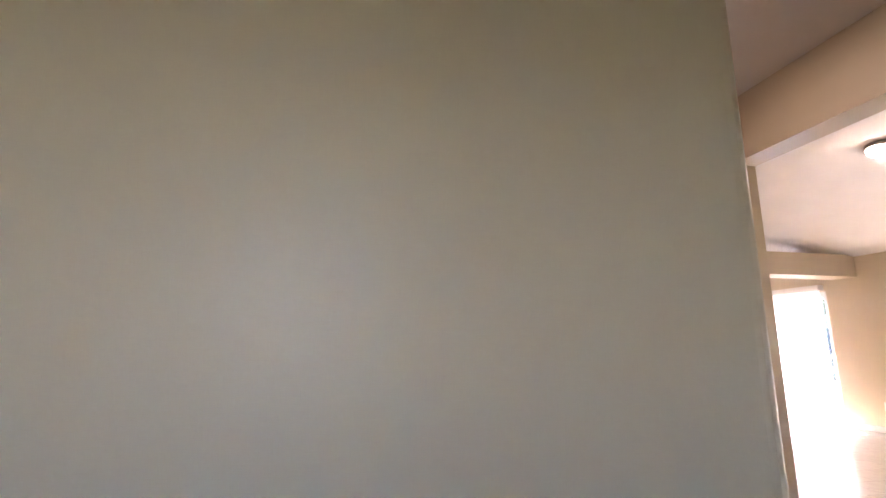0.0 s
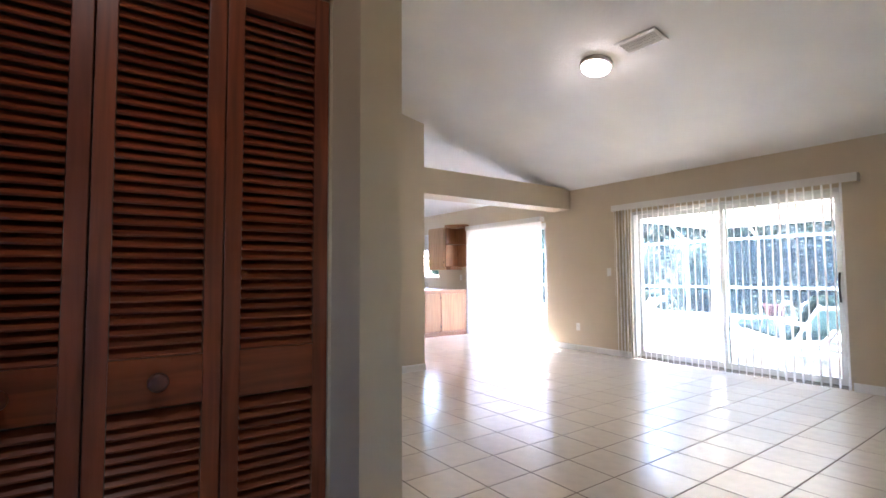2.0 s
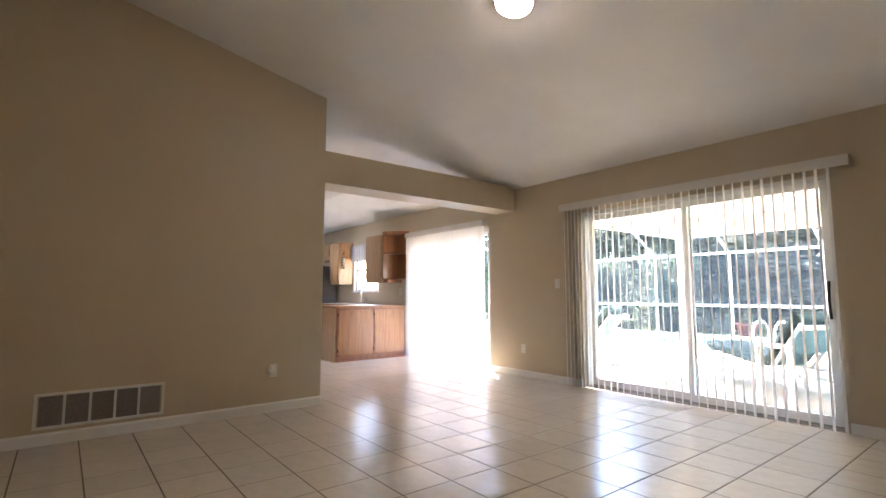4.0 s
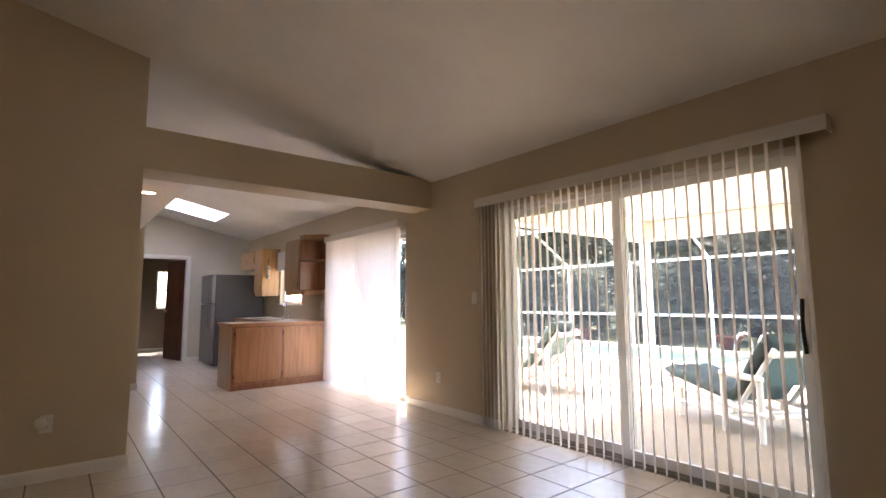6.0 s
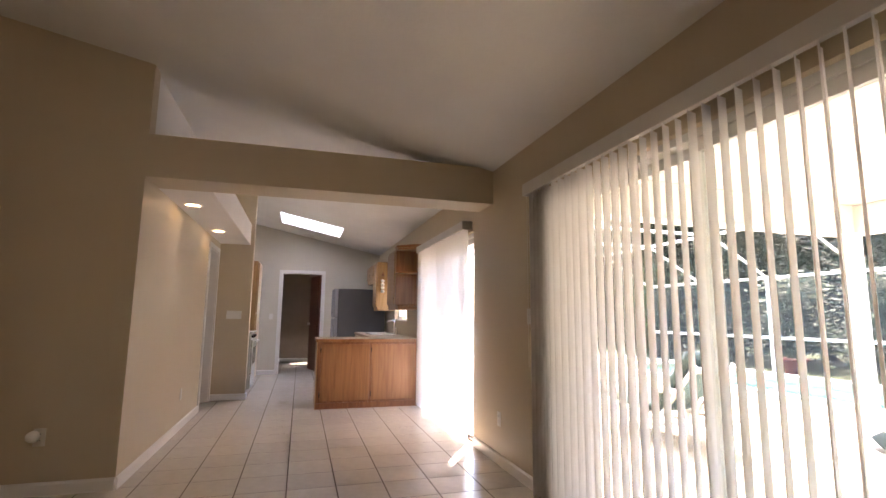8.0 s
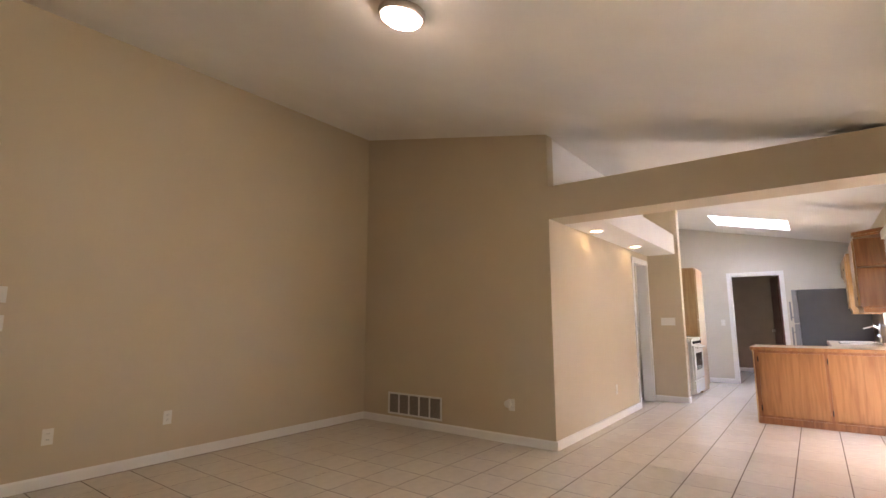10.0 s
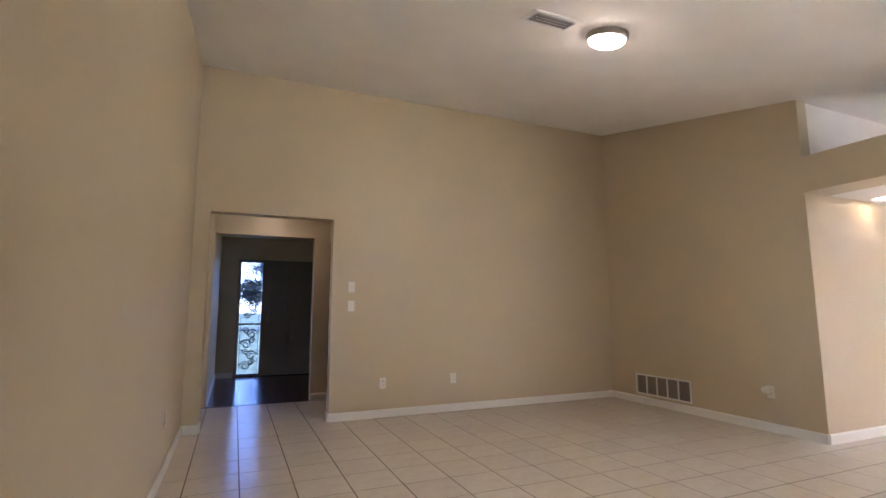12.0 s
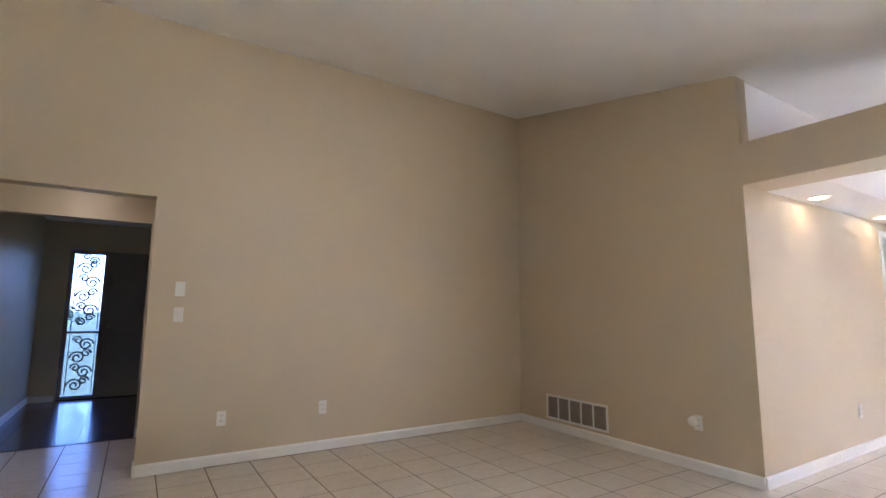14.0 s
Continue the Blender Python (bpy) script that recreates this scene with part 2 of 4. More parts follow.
def lathe(profile, seg=32):
    """Turn a profile of (radius, z) round the z axis."""
    bm = bmesh.new()
    rings = []
    for r, z in profile:
        rings.append([bm.verts.new((r * math.cos(2 * math.pi * i / seg), r * math.sin(2 * math.pi * i / seg), z)) for i in range(seg)])
    for a, b in zip(rings, rings[1:]):
        for i in range(seg):
            bm.faces.new((a[i], a[(i + 1) % seg], b[(i + 1) % seg], b[i]))
    if profile[0][0] > 1e-4:
        bm.faces.new(rings[0])
    if profile[-1][0] > 1e-4:
        bm.faces.new(rings[-1][::-1])
    bmesh.ops.remove_doubles(bm, verts=bm.verts[:], dist=1e-5)
    bmesh.ops.recalc_face_normals(bm, faces=bm.faces[:])
    return bm


# ---- walls, openings, ceilings ----
OP0, OP1, OPZ = 2.146, 3.354, 2.124     # opening from the hall, its height
SL0, SL1, SLZ = 3.67, 6.06, 2.04        # living room sliding door
KS0, KS1 = 7.63, 9.66                   # kitchen sliding door
TOP = ceil_z(X0) + 0.05


def sloped(x0, x1, y0, y1, z0, z1=None):
    """A wall along x whose head follows the ceiling, or stops at z1."""
    h0, h1 = (ceil_z(x0) + 0.02, ceil_z(x1) + 0.02) if z1 is None else (z1, z1)
    return prism(bmesh.new(), [(x0, z0), (x0, h0), (x1, h1), (x1, z0)], "y", y0, y1)


struct(link_mesh("wall_entry", boxes((X0 - WALL, X0, -1.2, OP0, 0, TOP, ), (X0 - WALL, X0, OP1, YV + WALL, 0, TOP), (X0 - WALL, X0, OP0, OP1, OPZ, TOP)), BEIGE), "beige painted wall with a cased hall opening", "wall")
struct(link_mesh("wall_south", sloped(X0, X2, YS - WALL, YS, 0), BEIGE), "plain beige painted living room wall", "wall")
struct(link_mesh("wall_vent", sloped(X0, X1, YV, YV + WALL, 0), BEIGE), "darker beige painted wall with a return vent", "wall")
struct(link_mesh("beam", boxes((X1, X2, YV, YV + 0.36, 2.2, 2.53)), BEIGE), "beige boxed beam over the kitchen opening", "beam")
KW0, KW1, KWB, KWT = 10.75, 11.75, 1.14, 2.0
struct(link_mesh("wall_patio", boxes(
    (X2, X2 + 0.2, YS - WALL, SL0, 0, 2.56), (X2, X2 + 0.2, SL1, KS0, 0, 2.56), (X2, X2 + 0.2, KS1, KW0, 0, 2.56), (X2, X2 + 0.2, KW1, YK, 0, 2.56),
    (X2, X2 + 0.2, SL0, SL1, SLZ, 2.56), (X2, X2 + 0.2, KS0, KS1, SLZ, 2.56), (X2, X2 + 0.2, KW0, KW1, 0, KWB), (X2, X2 + 0.2, KW0, KW1, KWT, 2.56)), BEIGE),
    "beige patio wall with two sliding doors", "wall")
HD0, HD1 = 9.9, 10.58
struct(link_mesh("wall_passage", boxes((X1 - WALL, X1, YV + WALL, HD0, 0, 2.2), (X1 - WALL, X1, HD0, HD1, 2.05, 2.2), (X1 - WALL, X1, HD1, 10.7, 0, 2.2)), BEIGE), "glossy beige passage wall beside a doorway", "wall")
struct(link_mesh("wall_pier", sloped(X1 - WALL, 7.03, 10.7, 10.84, 0), BEIGE), "beige pier between passage and kitchen", "wall")
struct(link_mesh("soffit", boxes((X1 - WALL, 6.98, YV + 0.36, 10.7, 2.2, 2.5)), CEILW), "white dropped soffit with recessed lights", "soffit")
struct(link_mesh("wall_upper", sloped(X1 - WALL - 0.02, X1 - 0.02, YV + WALL, 10.7, 2.5), CEILW), "white upper wall above the soffit", "wall")
struct(link_mesh("wall_kitchen_west", sloped(6.2, 6.34, 10.84, YK, 0), KBEIGE), "pale kitchen wall behind the stove", "wall")
KD0, KD1, KDZ = 7.34, 8.15, 2.05
bm = sloped(6.2, KD0, YK, YK + 0.12, 0)
prism(bm, [(KD0, KDZ), (KD0, ceil_z(KD0) + 0.02), (KD1, ceil_z(KD1) + 0.02), (KD1, KDZ)], "y", YK, YK + 0.12)
prism(bm, [(KD1, 0), (KD1, ceil_z(KD1) + 0.02), (X2 + 0.2, ceil_z(X2 + 0.2) + 0.02), (X2 + 0.2, 0)], "y", YK, YK + 0.12)
struct(link_mesh("wall_kitchen_end", bm, KBEIGE), "pale kitchen end wall with a doorway", "wall")

# sloped ceiling with the skylight's opening
SK = (7.32, 8.40, 11.68, 12.72)


def slab(bm, x0, x1, y0, y1):
    return prism(bm, [(x0, ceil_z(x0)), (x0, ceil_z(x0) + 0.12), (x1, ceil_z(x1) + 0.12), (x1, ceil_z(x1))], "y", y0, y1)


bm = slab(bmesh.new(), X0 - WALL, X2 + 0.2, YS - WALL, SK[2])
slab(bm, X0 - WALL, X2 + 0.2, SK[3], YK + 0.12)
slab(bm, X0 - WALL, SK[0], SK[2], SK[3])
slab(bm, SK[1], X2 + 0.2, SK[2], SK[3])
struct(link_mesh("ceiling", bm, CEILW), "white knockdown-textured sloped ceiling", "ceiling")
sky_light = thing("skylight", (SK[0] + SK[1]) / 2, (SK[2] + SK[3]) / 2, ceil_z((SK[0] + SK[1]) / 2), label="bright white skylight set in the kitchen ceiling", category="skylight", kind="structure")
cx, cy = (SK[0] + SK[1]) / 2, (SK[2] + SK[3]) / 2
hw, hd = (SK[1] - SK[0]) / 2, (SK[3] - SK[2]) / 2
bm = bmesh.new()
for x0, x1, y0, y1 in ((-hw - 0.02, -hw, -hd, hd), (hw, hw + 0.02, -hd, hd), (-hw, hw, -hd - 0.02, -hd), (-hw, hw, hd, hd + 0.02)):
    prism(bm, [(x0, -SLOPE * x0 + 0.125), (x0, -SLOPE * x0 + 0.3), (x1, -SLOPE * x1 + 0.3), (x1, -SLOPE * x1 + 0.125)], "y", y0, y1)
part("curb", bm, WHITE, sky_light)
DOME = bpy.data.materials.new("milky_skylight_dome")
DOME.use_nodes = True
nt = DOME.node_tree
nt.nodes.remove(nt.nodes["Principled BSDF"])
tl, tp, mx = nt.nodes.new("ShaderNodeBsdfTranslucent"), nt.nodes.new("ShaderNodeBsdfTransparent"), nt.nodes.new("ShaderNodeMixShader")
mx.inputs[0].default_value = 0.05
tl.inputs[0].default_value = (0.52, 0.55, 0.59, 1)
nt.links.new(tl.outputs[0], mx.inputs[1])
nt.links.new(tp.outputs[0], mx.inputs[2])
nt.links.new(mx.outputs[0], nt.nodes["Material Output"].inputs[0])
bm = prism(bmesh.new(), [(-hw - 0.02, SLOPE * (hw + 0.02) + 0.302), (-hw - 0.02, SLOPE * (hw + 0.02) + 0.31), (hw + 0.02, -SLOPE * (hw + 0.02) + 0.31), (hw + 0.02, -SLOPE * (hw + 0.02) + 0.302)], "y", -hd - 0.02, hd + 0.02)
part("dome", bm, DOME, sky_light, "milky white dome")

# hall, foyer and the start of the walk
HZ = 2.46
struct(link_mesh("ceiling_hall", boxes((-0.22, X0 - WALL, -1.2, 4.3, HZ, HZ + 0.1)), CEILW), "white textured hall ceiling", "ceiling")
bm = boxes((-0.1, 2.6, 2.02, 2.146, 0, HZ))
cyl(bm, 2.6, 2.083, 0, 0.063, HZ, seg=24)
struct(link_mesh("wall_foyer_south", bm, BEIGE), "beige wall end with a rounded corner", "wall")
struct(link_mesh("wall_hall_closet", boxes((2.53, X0 - WALL, 3.56, 3.68, 2.085, HZ), (2.53, 2.60, 3.56, 3.68, 0, 2.085), (3.85, X0 - WALL, 3.56, 3.68, 0, 2.085),
       (2.53, 2.65, OP1, 3.56, 0, HZ), (2.53, 2.65, 2.146, OP1, 2.11, HZ)), BEIGE), "beige hall wall over the louvred closet", "wall")
# Side wall added so no stray light shows between the louvres
struct(link_mesh("wall_closet_side", boxes((2.42, 2.53, 3.56, 4.3, 0, HZ)), DARKROOM), "closet side wall added to stop light leaks, colour darkened", "wall")
struct(link_mesh("wall_closet_back", boxes((2.53, X0 - WALL, 4.2, 4.3, 0, HZ)), DARKROOM), "closet back wall with shade put in its colour", "wall")
struct(link_mesh("wall_foyer_north", boxes((-0.1, 2.42, 3.95, 4.05, 0, HZ)), BEIGE), "shaded beige foyer wall", "wall")
struct(link_mesh("wall_start_west", boxes((0.5, 0.62, -1.2, 2.02, 0, HZ)), BEIGE), "plain beige wall", "wall")
# Closing wall, left open for the added window below
struct(link_mesh("wall_start_south", boxes((0.5, 1.3, -1.32, -1.2, 0, HZ), (1.7, X0 - WALL, -1.32, -1.2, 0, HZ), (1.3, 1.7, -1.32, -1.2, 0, 1.2), (1.3, 1.7, -1.32, -1.2, 2.0, HZ)), BEIGE), "plain beige wall", "wall")
FX = -0.1
struct(link_mesh("wall_front", boxes((FX - 0.12, FX, 2.02, 2.44, 0, HZ), (FX - 0.12, FX, 3.75, 4.05, 0, HZ), (FX - 0.12, FX, 2.44, 3.75, 2.07, HZ)), BEIGE), "shaded beige front wall", "wall")

# Unseen window, added to bring daylight onto the wall at the start
sw = thing("window_4", 1.3, -1.26, 1.2, 0, "unseen window added to light the first room", "window", kind="structure")
for a in ((0, 0.04, 0, 0.8), (0.36, 0.4, 0, 0.8), (0.04, 0.36, 0, 0.04), (0.04, 0.36, 0.76, 0.8)):
    part("frame", boxes((a[0], a[1], -0.03, 0.03, a[2], a[3])), WHITE, sw)
part("pane", boxes((0.04, 0.36, -0.003, 0.003, 0.04, 0.76)), GLASS, sw).visible_shadow = False

# rooms past the doorways, their dimness painted into the wall colour
struct(link_mesh("room_back_walls", boxes((6.6, 9.6, 16.4, 16.5, 0, 1.0), (6.6, 8.0, 16.4, 16.5, 1.0, 2.6), (8.45, 9.6, 16.4, 16.5, 1.0, 2.6), (8.0, 8.45, 16.4, 16.5, 1.95, 2.6), (6.5, 6.6, YK + 0.12, 16.5, 0, 2.6), (9.5, 9.6, YK + 0.12, 16.5, 0, 2.6)), DARKROOM), "back room walls with a window, dimness painted in", "wall")
struct(link_mesh("ceiling_back_room", boxes((6.5, 9.6, YK + 0.12, 16.5, 2.5, 2.6)), CEILW), "dim back room ceiling", "ceiling")
struct(link_mesh("room_side_walls", boxes((4.6, 4.7, 8.5, 11.4, 0, 2.5), (4.7, X1 - WALL, 8.4, 8.5, 0, 2.5), (4.7, X1 - WALL, 11.4, 11.5, 0, 2.5)), DARKROOM), "side room walls, dimness painted in", "wall")
struct(link_mesh("ceiling_side_room", boxes((4.6, X1 - WALL, 8.4, 11.5, 2.2, 2.3)), CEILW), "dim side room ceiling", "ceiling")

# slabs under the floors
struct(link_mesh("floor_bed", boxes((2.65, X2 + 0.02, -1.2, YK + 0.1, -0.12, -0.0012), (6.5, 9.5, YK + 0.1, 16.5, -0.12, -0.0012), (4.6, X1 - 0.02, 8.4, 11.5, -0.125, -0.006)), GROUT), "brown grout bed under the floor tiles", "floor")
foyer_floor = struct(link_mesh("floor_foyer", boxes((FX - 0.12, 2.65, -1.3, 4.3, -0.12, -0.006)), DARKM), "dark wood laminate foyer floor", "floor")


# ---- baseboards ----
def baseboard(x0, y0, x1, y1, nx, ny):
    """A baseboard with an eased top along a wall's foot, on the side (nx, ny)."""
    d, h = 0.014, 0.085
    length = math.hypot(x1 - x0, y1 - y0)
    bm = prism(bmesh.new(), [(0.0, 0.0), (0.0, h), (d * 0.45, h), (d, h - 0.015), (d, 0.0)], "x", 0, length)
    ob = link_mesh("baseboard", bm, WHITE)
    u = Vector(((x1 - x0) / length, (y1 - y0) / length, 0))
    n = Vector((nx, ny, 0))
    ob.matrix_basis = Matrix(((u.x, n.x, 0, x0 + nx * 0.001), (u.y, n.y, 0, y0 + ny * 0.001), (0, 0, 1, 0), (0, 0, 0, 1)))
    return struct(ob, "white painted wooden baseboard", "baseboard")


baseboard(X0, OP1, X0, YV, 1, 0)
baseboard(X0, YS, X0, OP0, 1, 0)
baseboard(X0 - WALL, OP1, X0, OP1, 0, -1)
baseboard(X0 - WALL, OP0, X0, OP0, 0, 1)
baseboard(X0, YS, X2, YS, 0, 1)
baseboard(X0, YV, X1, YV, 0, -1)
baseboard(X1, YV, X1, HD0 - 0.06, 1, 0)
baseboard(X2, YS, X2, SL0 - 0.02, -1, 0)
baseboard(X2, SL1 + 0.02, X2, KS0 - 0.02, -1, 0)
baseboard(X1, 10.7, 7.03, 10.7, 0, -1)
baseboard(7.03, 10.7, 7.03, 10.84, 1, 0)
baseboard(6.34, YK, KD0 - 0.06, YK, 0, -1)
baseboard(KD1 + 0.06, YK, X2, YK, 0, -1)
baseboard(X0 - WALL, -1.2, X0 - WALL, OP0, -1, 0)
baseboard(X0 - WALL, OP1, X0 - WALL, 3.56, -1, 0)
baseboard(2.65, OP1, 2.65, 3.56, 1, 0)
baseboard(FX, 2.146, 2.6, 2.146, 0, 1)
baseboard(FX, 2.146, FX, 2.42, 1, 0)
baseboard(6.6, 16.4, 9.5, 16.4, 0, -1)


# ---- door casings and doors ----
def casing(name, label, along, fixed, a0, a1, top, depth, side, w=0.06):
    """A white cased frame round an opening; along is the wall's axis."""
    ob = thing(name, 0, 0, 0, label=label, category="door frame", kind="structure")
    t = 0.016

    def put(nm, u0, u1, z0, z1, d0, d1):
        bm = boxes((u0, u1, d0, d1, z0, z1, 0.003)) if along == "x" else boxes((d0, d1, u0, u1, z0, z1, 0.003))
        part(nm, bm, WHITE, ob)
    d0, d1 = (fixed - t, fixed - 0.001) if side < 0 else (fixed + 0.001, fixed + t)
    put("side_casing", a0 - w, a0, 0, top + w, d0, d1)
    put("side_casing", a1, a1 + w, 0, top + w, d0, d1)
    put("head_casing", a0, a1, top, top + w, d0, d1)
    j0, j1 = (fixed, fixed + depth) if side < 0 else (fixed - depth, fixed)
    put("jamb", a0, a0 + 0.015, 0, top, j0, j1)
    put("jamb", a1 - 0.015, a1, 0, top, j0, j1)
    put("head_jamb", a0 + 0.015, a1 - 0.015, top - 0.015, top, j0, j1)
    return ob


casing("door_frame_1", "white painted casing round the back room doorway", "x", YK, KD0, KD1, KDZ, 0.12, -1)
casing("door_frame_2", "white painted casing round the side doorway", "y", X1, HD0, HD1, 2.05, WALL, 1)

door = thing("door_2", KD1 - 0.02, YK + 0.14, 0.01, 103, "dark red wooden door standing half open", "door", kind="structure")
part("leaf", boxes((0, 0.78, -0.02, 0.02, 0, 2.02, 0.003)), DOORW, door)
for z in (0.2, 1.15):
    part("panel", boxes((0.12, 0.66, -0.028, 0.028, z, z + 0.75, 0.006)), DOORW, door)
bm = cyl(bmesh.new(), 0.72, -0.07, 0.98, 0.028, 0.14, "y")
part("knob", bm, NICKEL, door, "metal door knob")

front = thing("door_1", FX - 0.06, 2.9, 0.012, 0, "closed grey panelled front door beside a sidelight", "door", kind="structure")
part("leaf", boxes((-0.022, 0.022, 0, 0.822, 0, 2.056, 0.003)), FDOOR, front)
for y0 in (0.09, 0.45):
    for z0, z1 in ((0.15, 0.5), (0.58, 0.92), (1.0, 1.38), (1.46, 1.9)):
        part("panel", boxes((0.018, 0.032, y0, y0 + 0.28, z0, z1, 0.006)), FDOOR, front)
part("knob", cyl(bmesh.new(), 0.02, 0.06, 0.98, 0.03, 0.06, "x"), NICKEL, front)
part("jamb", boxes((-0.05, 0.05, 0.822, 0.85, -0.01, 2.058)), FDOOR, front)
part("threshold", boxes((-0.06, -0.024, -0.45, 0.85, -0.012, 0.02), (-0.024, 0.06, -0.45, 0.85, -0.012, -0.001)), DARKM, front)

side_light = thing("window_1", FX - 0.06, 2.46, 0.0, 0, "tall front sidelight with black wrought-iron scrollwork", "window", kind="structure")
for y0, y1, z0, z1 in ((-0.02, 0.03, 0, 2.07), (0.39, 0.4395, 0, 2.07), (0.03, 0.39, 0, 0.05), (0.03, 0.39, 2.02, 2.07), (0.03, 0.39, 0.9, 0.93)):
    part("frame", boxes((-0.04, 0.04, y0, y1, z0, z1, 0.003)), FDOOR, side_light)
pane = part("pane", boxes((-0.004, 0.004, 0.03, 0.39, 0.05, 2.02)), SIDEGLASS, side_light)
pane.visible_shadow = False


def scroll(y, z, r, turns, flip):
    """A flat iron spiral in the y-z plane."""
    cu = bpy.data.curves.new("scroll", "CURVE")
    cu.dimensions, cu.bevel_depth, cu.bevel_resolution = "3D", 0.012, 1
    sp = cu.splines.new("POLY")
    n = 26
    sp.points.add(n - 1)
    for i in range(n):
        a = turns * 2 * math.pi * i / (n - 1)
        q = r * (1 - 0.8 * i / (n - 1))
        sp.points[i].co = (0, y + flip * q * math.cos(a), z + q * math.sin(a), 1)
    ob = new("scroll", cu)
    cu.materials.append(DARKM)
    dg = bpy.context.evaluated_depsgraph_get()
    me = bpy.data.meshes.new_from_object(ob.evaluated_get(dg))
    bpy.data.objects.remove(ob)
    o2 = new("scroll", me)
    o2.parent = side_light
    o2.location.x = -0.09
    return o2


for k, z in enumerate((0.18, 0.36, 0.56, 0.74, 1.06, 1.22, 1.42, 1.62, 1.82, 1.94)):
    f = 1 if k % 2 else -1
    scroll(0.21 + 0.045 * f, z, 0.09 if k not in (4, 9) else 0.06, 1.6, f)
    scroll(0.21 - 0.055 * f, z + 0.06, 0.06, 1.4, -f)
bm = bmesh.new()
for y in (0.06, 0.36):
    rod(bm, (-0.09, y, 0.05), (-0.09, y, 2.02), 0.006, 6)
part("iron_bar", bm, DARKM, side_light)

# ---- louvred closet doors ----
L0, L1 = 2.605, 3.848
LW = (L1 - L0) / 4
struct(link_mesh("trim", boxes((2.6, 3.85, 3.545, 3.60, 2.07, 2.084), (2.6, 3.85, 3.552, 3.558, 2.084, 2.095)), BEIGE), "pale closet head track trim", "trim")
slat_me = bpy.data.meshes.new("slat")
bm = prism(bmesh.new(), [(-0.015, -0.0095), (-0.0125, -0.0145), (0.015, 0.0105), (0.0125, 0.015)], "x", 0.05, LW - 0.05)
bm.to_mesh(slat_me)
bm.free()
slat_me.materials.append(REDX)
for k in range(4):
    leaf = thing("closet_door", L0 + k * LW, 3.575, 0.012, 0, "red-brown louvred wooden bifold closet door leaf" + (" with a round knob" if k in (1, 2) else ""), "closet door", "louvred closet door leaves")
    for a, b in ((0.002, 0.048), (LW - 0.048, LW - 0.002)):
        part("stile", boxes((a, b, -0.016, 0.016, 0, 2.05, 0.003)), RED, leaf)
    for z0, z1 in ((0, 0.14), (0.81, 0.94), (1.95, 2.05)):
        part("rail", boxes((0.048, LW - 0.048, -0.015, 0.015, z0, z1, 0.002)), REDX, leaf)
    z = 0.158
    while z < 1.945:
        if not 0.795 < z < 0.955:
            sl = new("slat", slat_me)
            sl.parent = leaf
            sl.location = (0, 0, z)
        z += 0.0285
    if k in (1, 2):
        kb = part("knob", lathe([(0.0, 0.0), (0.011, 0.0), (0.011, 0.014), (0.021, 0.02), (0.025, 0.028), (0.021, 0.036), (0.0, 0.04)], 20), REDK, leaf, "turned dark wooden knob")
        kb.matrix_basis = pose(LW / 2, -0.016, 0.88, 90)
        smooth(kb)


# ---- vertical blinds ----
def blind(name, y0, y1, ztop, zbot, angles, label, stack=0):
    """Valance, head rail and hanging vanes along the patio wall. angles: the vanes' turn from the wall's normal along the run."""
    ob = thing(name, X2, y0, 0, 0, label, "vertical blind")
    n = y1 - y0
    part("valance", boxes((-0.112, -0.102, 0, n, ztop - 0.085, ztop, 0.002), (-0.102, -0.003, 0, 0.008, ztop - 0.085, ztop), (-0.102, -0.003, n - 0.008, n, ztop - 0.085, ztop)), VANE_SOLID, ob, "ivory valance board")
    part("head_rail", boxes((-0.075, -0.035, 0.012, n - 0.012, ztop - 0.06, ztop - 0.02, 0.002)), ALU, ob)
    me = bpy.data.meshes.new("vane")
    bm = bmesh.new()
    w, seg = 0.089, 4
    for s in (0.0, 0.0012):
        for i in range(seg + 1):
            u = -w / 2 + w * i / seg
            c = 0.009 * (1 - (2 * u / w) ** 2)
            bm.verts.new((u, c + s, zbot))
            bm.verts.new((u, c + s, ztop - 0.07))
    bm.verts.ensure_lookup_table()
    q = 2 * (seg + 1)
    for i in range(seg):
        a = 2 * i
        bm.faces.new((bm.verts[a], bm.verts[a + 2], bm.verts[a + 3], bm.verts[a + 1]))
        bm.faces.new((bm.verts[q + a + 1], bm.verts[q + a + 3], bm.verts[q + a + 2], bm.verts[q + a]))
    for a in (0, 2 * seg):
        bm.faces.new((bm.verts[a], bm.verts[a + 1], bm.verts[q + a + 1], bm.verts[q + a]))
    bm.to_mesh(me)
    bm.free()
    me.materials.append(VANE)
    rnd = random.Random(4)
    for y, a in angles:
        v = new("vane", me)
        v.parent = ob
        v.matrix_basis = pose(-0.055, y - y0, 0, 0, 0, a + rnd.uniform(-5, 5))
    bm = bmesh.new()
    rod(bm, (-0.09, n - 0.03, ztop - 0.08), (-0.09, n - 0.03, 0.85), 0.002, 6)
    part("cord", bm, PLASTIC, ob)
    return ob


VANE_SOLID = mat("ivory_valance", (0.74, 0.71, 0.66), 0.45, vary=0.02)
run = [(3.665 + i * 0.0775, 27) for i in range(30)] + [(6.0 + i * 0.05, 40) for i in range(6)]
blind("vertical_blind", 3.52, 6.29, 2.15, 0.02, run, "open ivory vertical blind over the living room slider")
blind("vertical_blind", 7.66, 9.665, 2.14, 0.02, [(7.74 + i * 0.0702, 122) for i in range(28)], "closed ivory vertical blind over the kitchen slider")


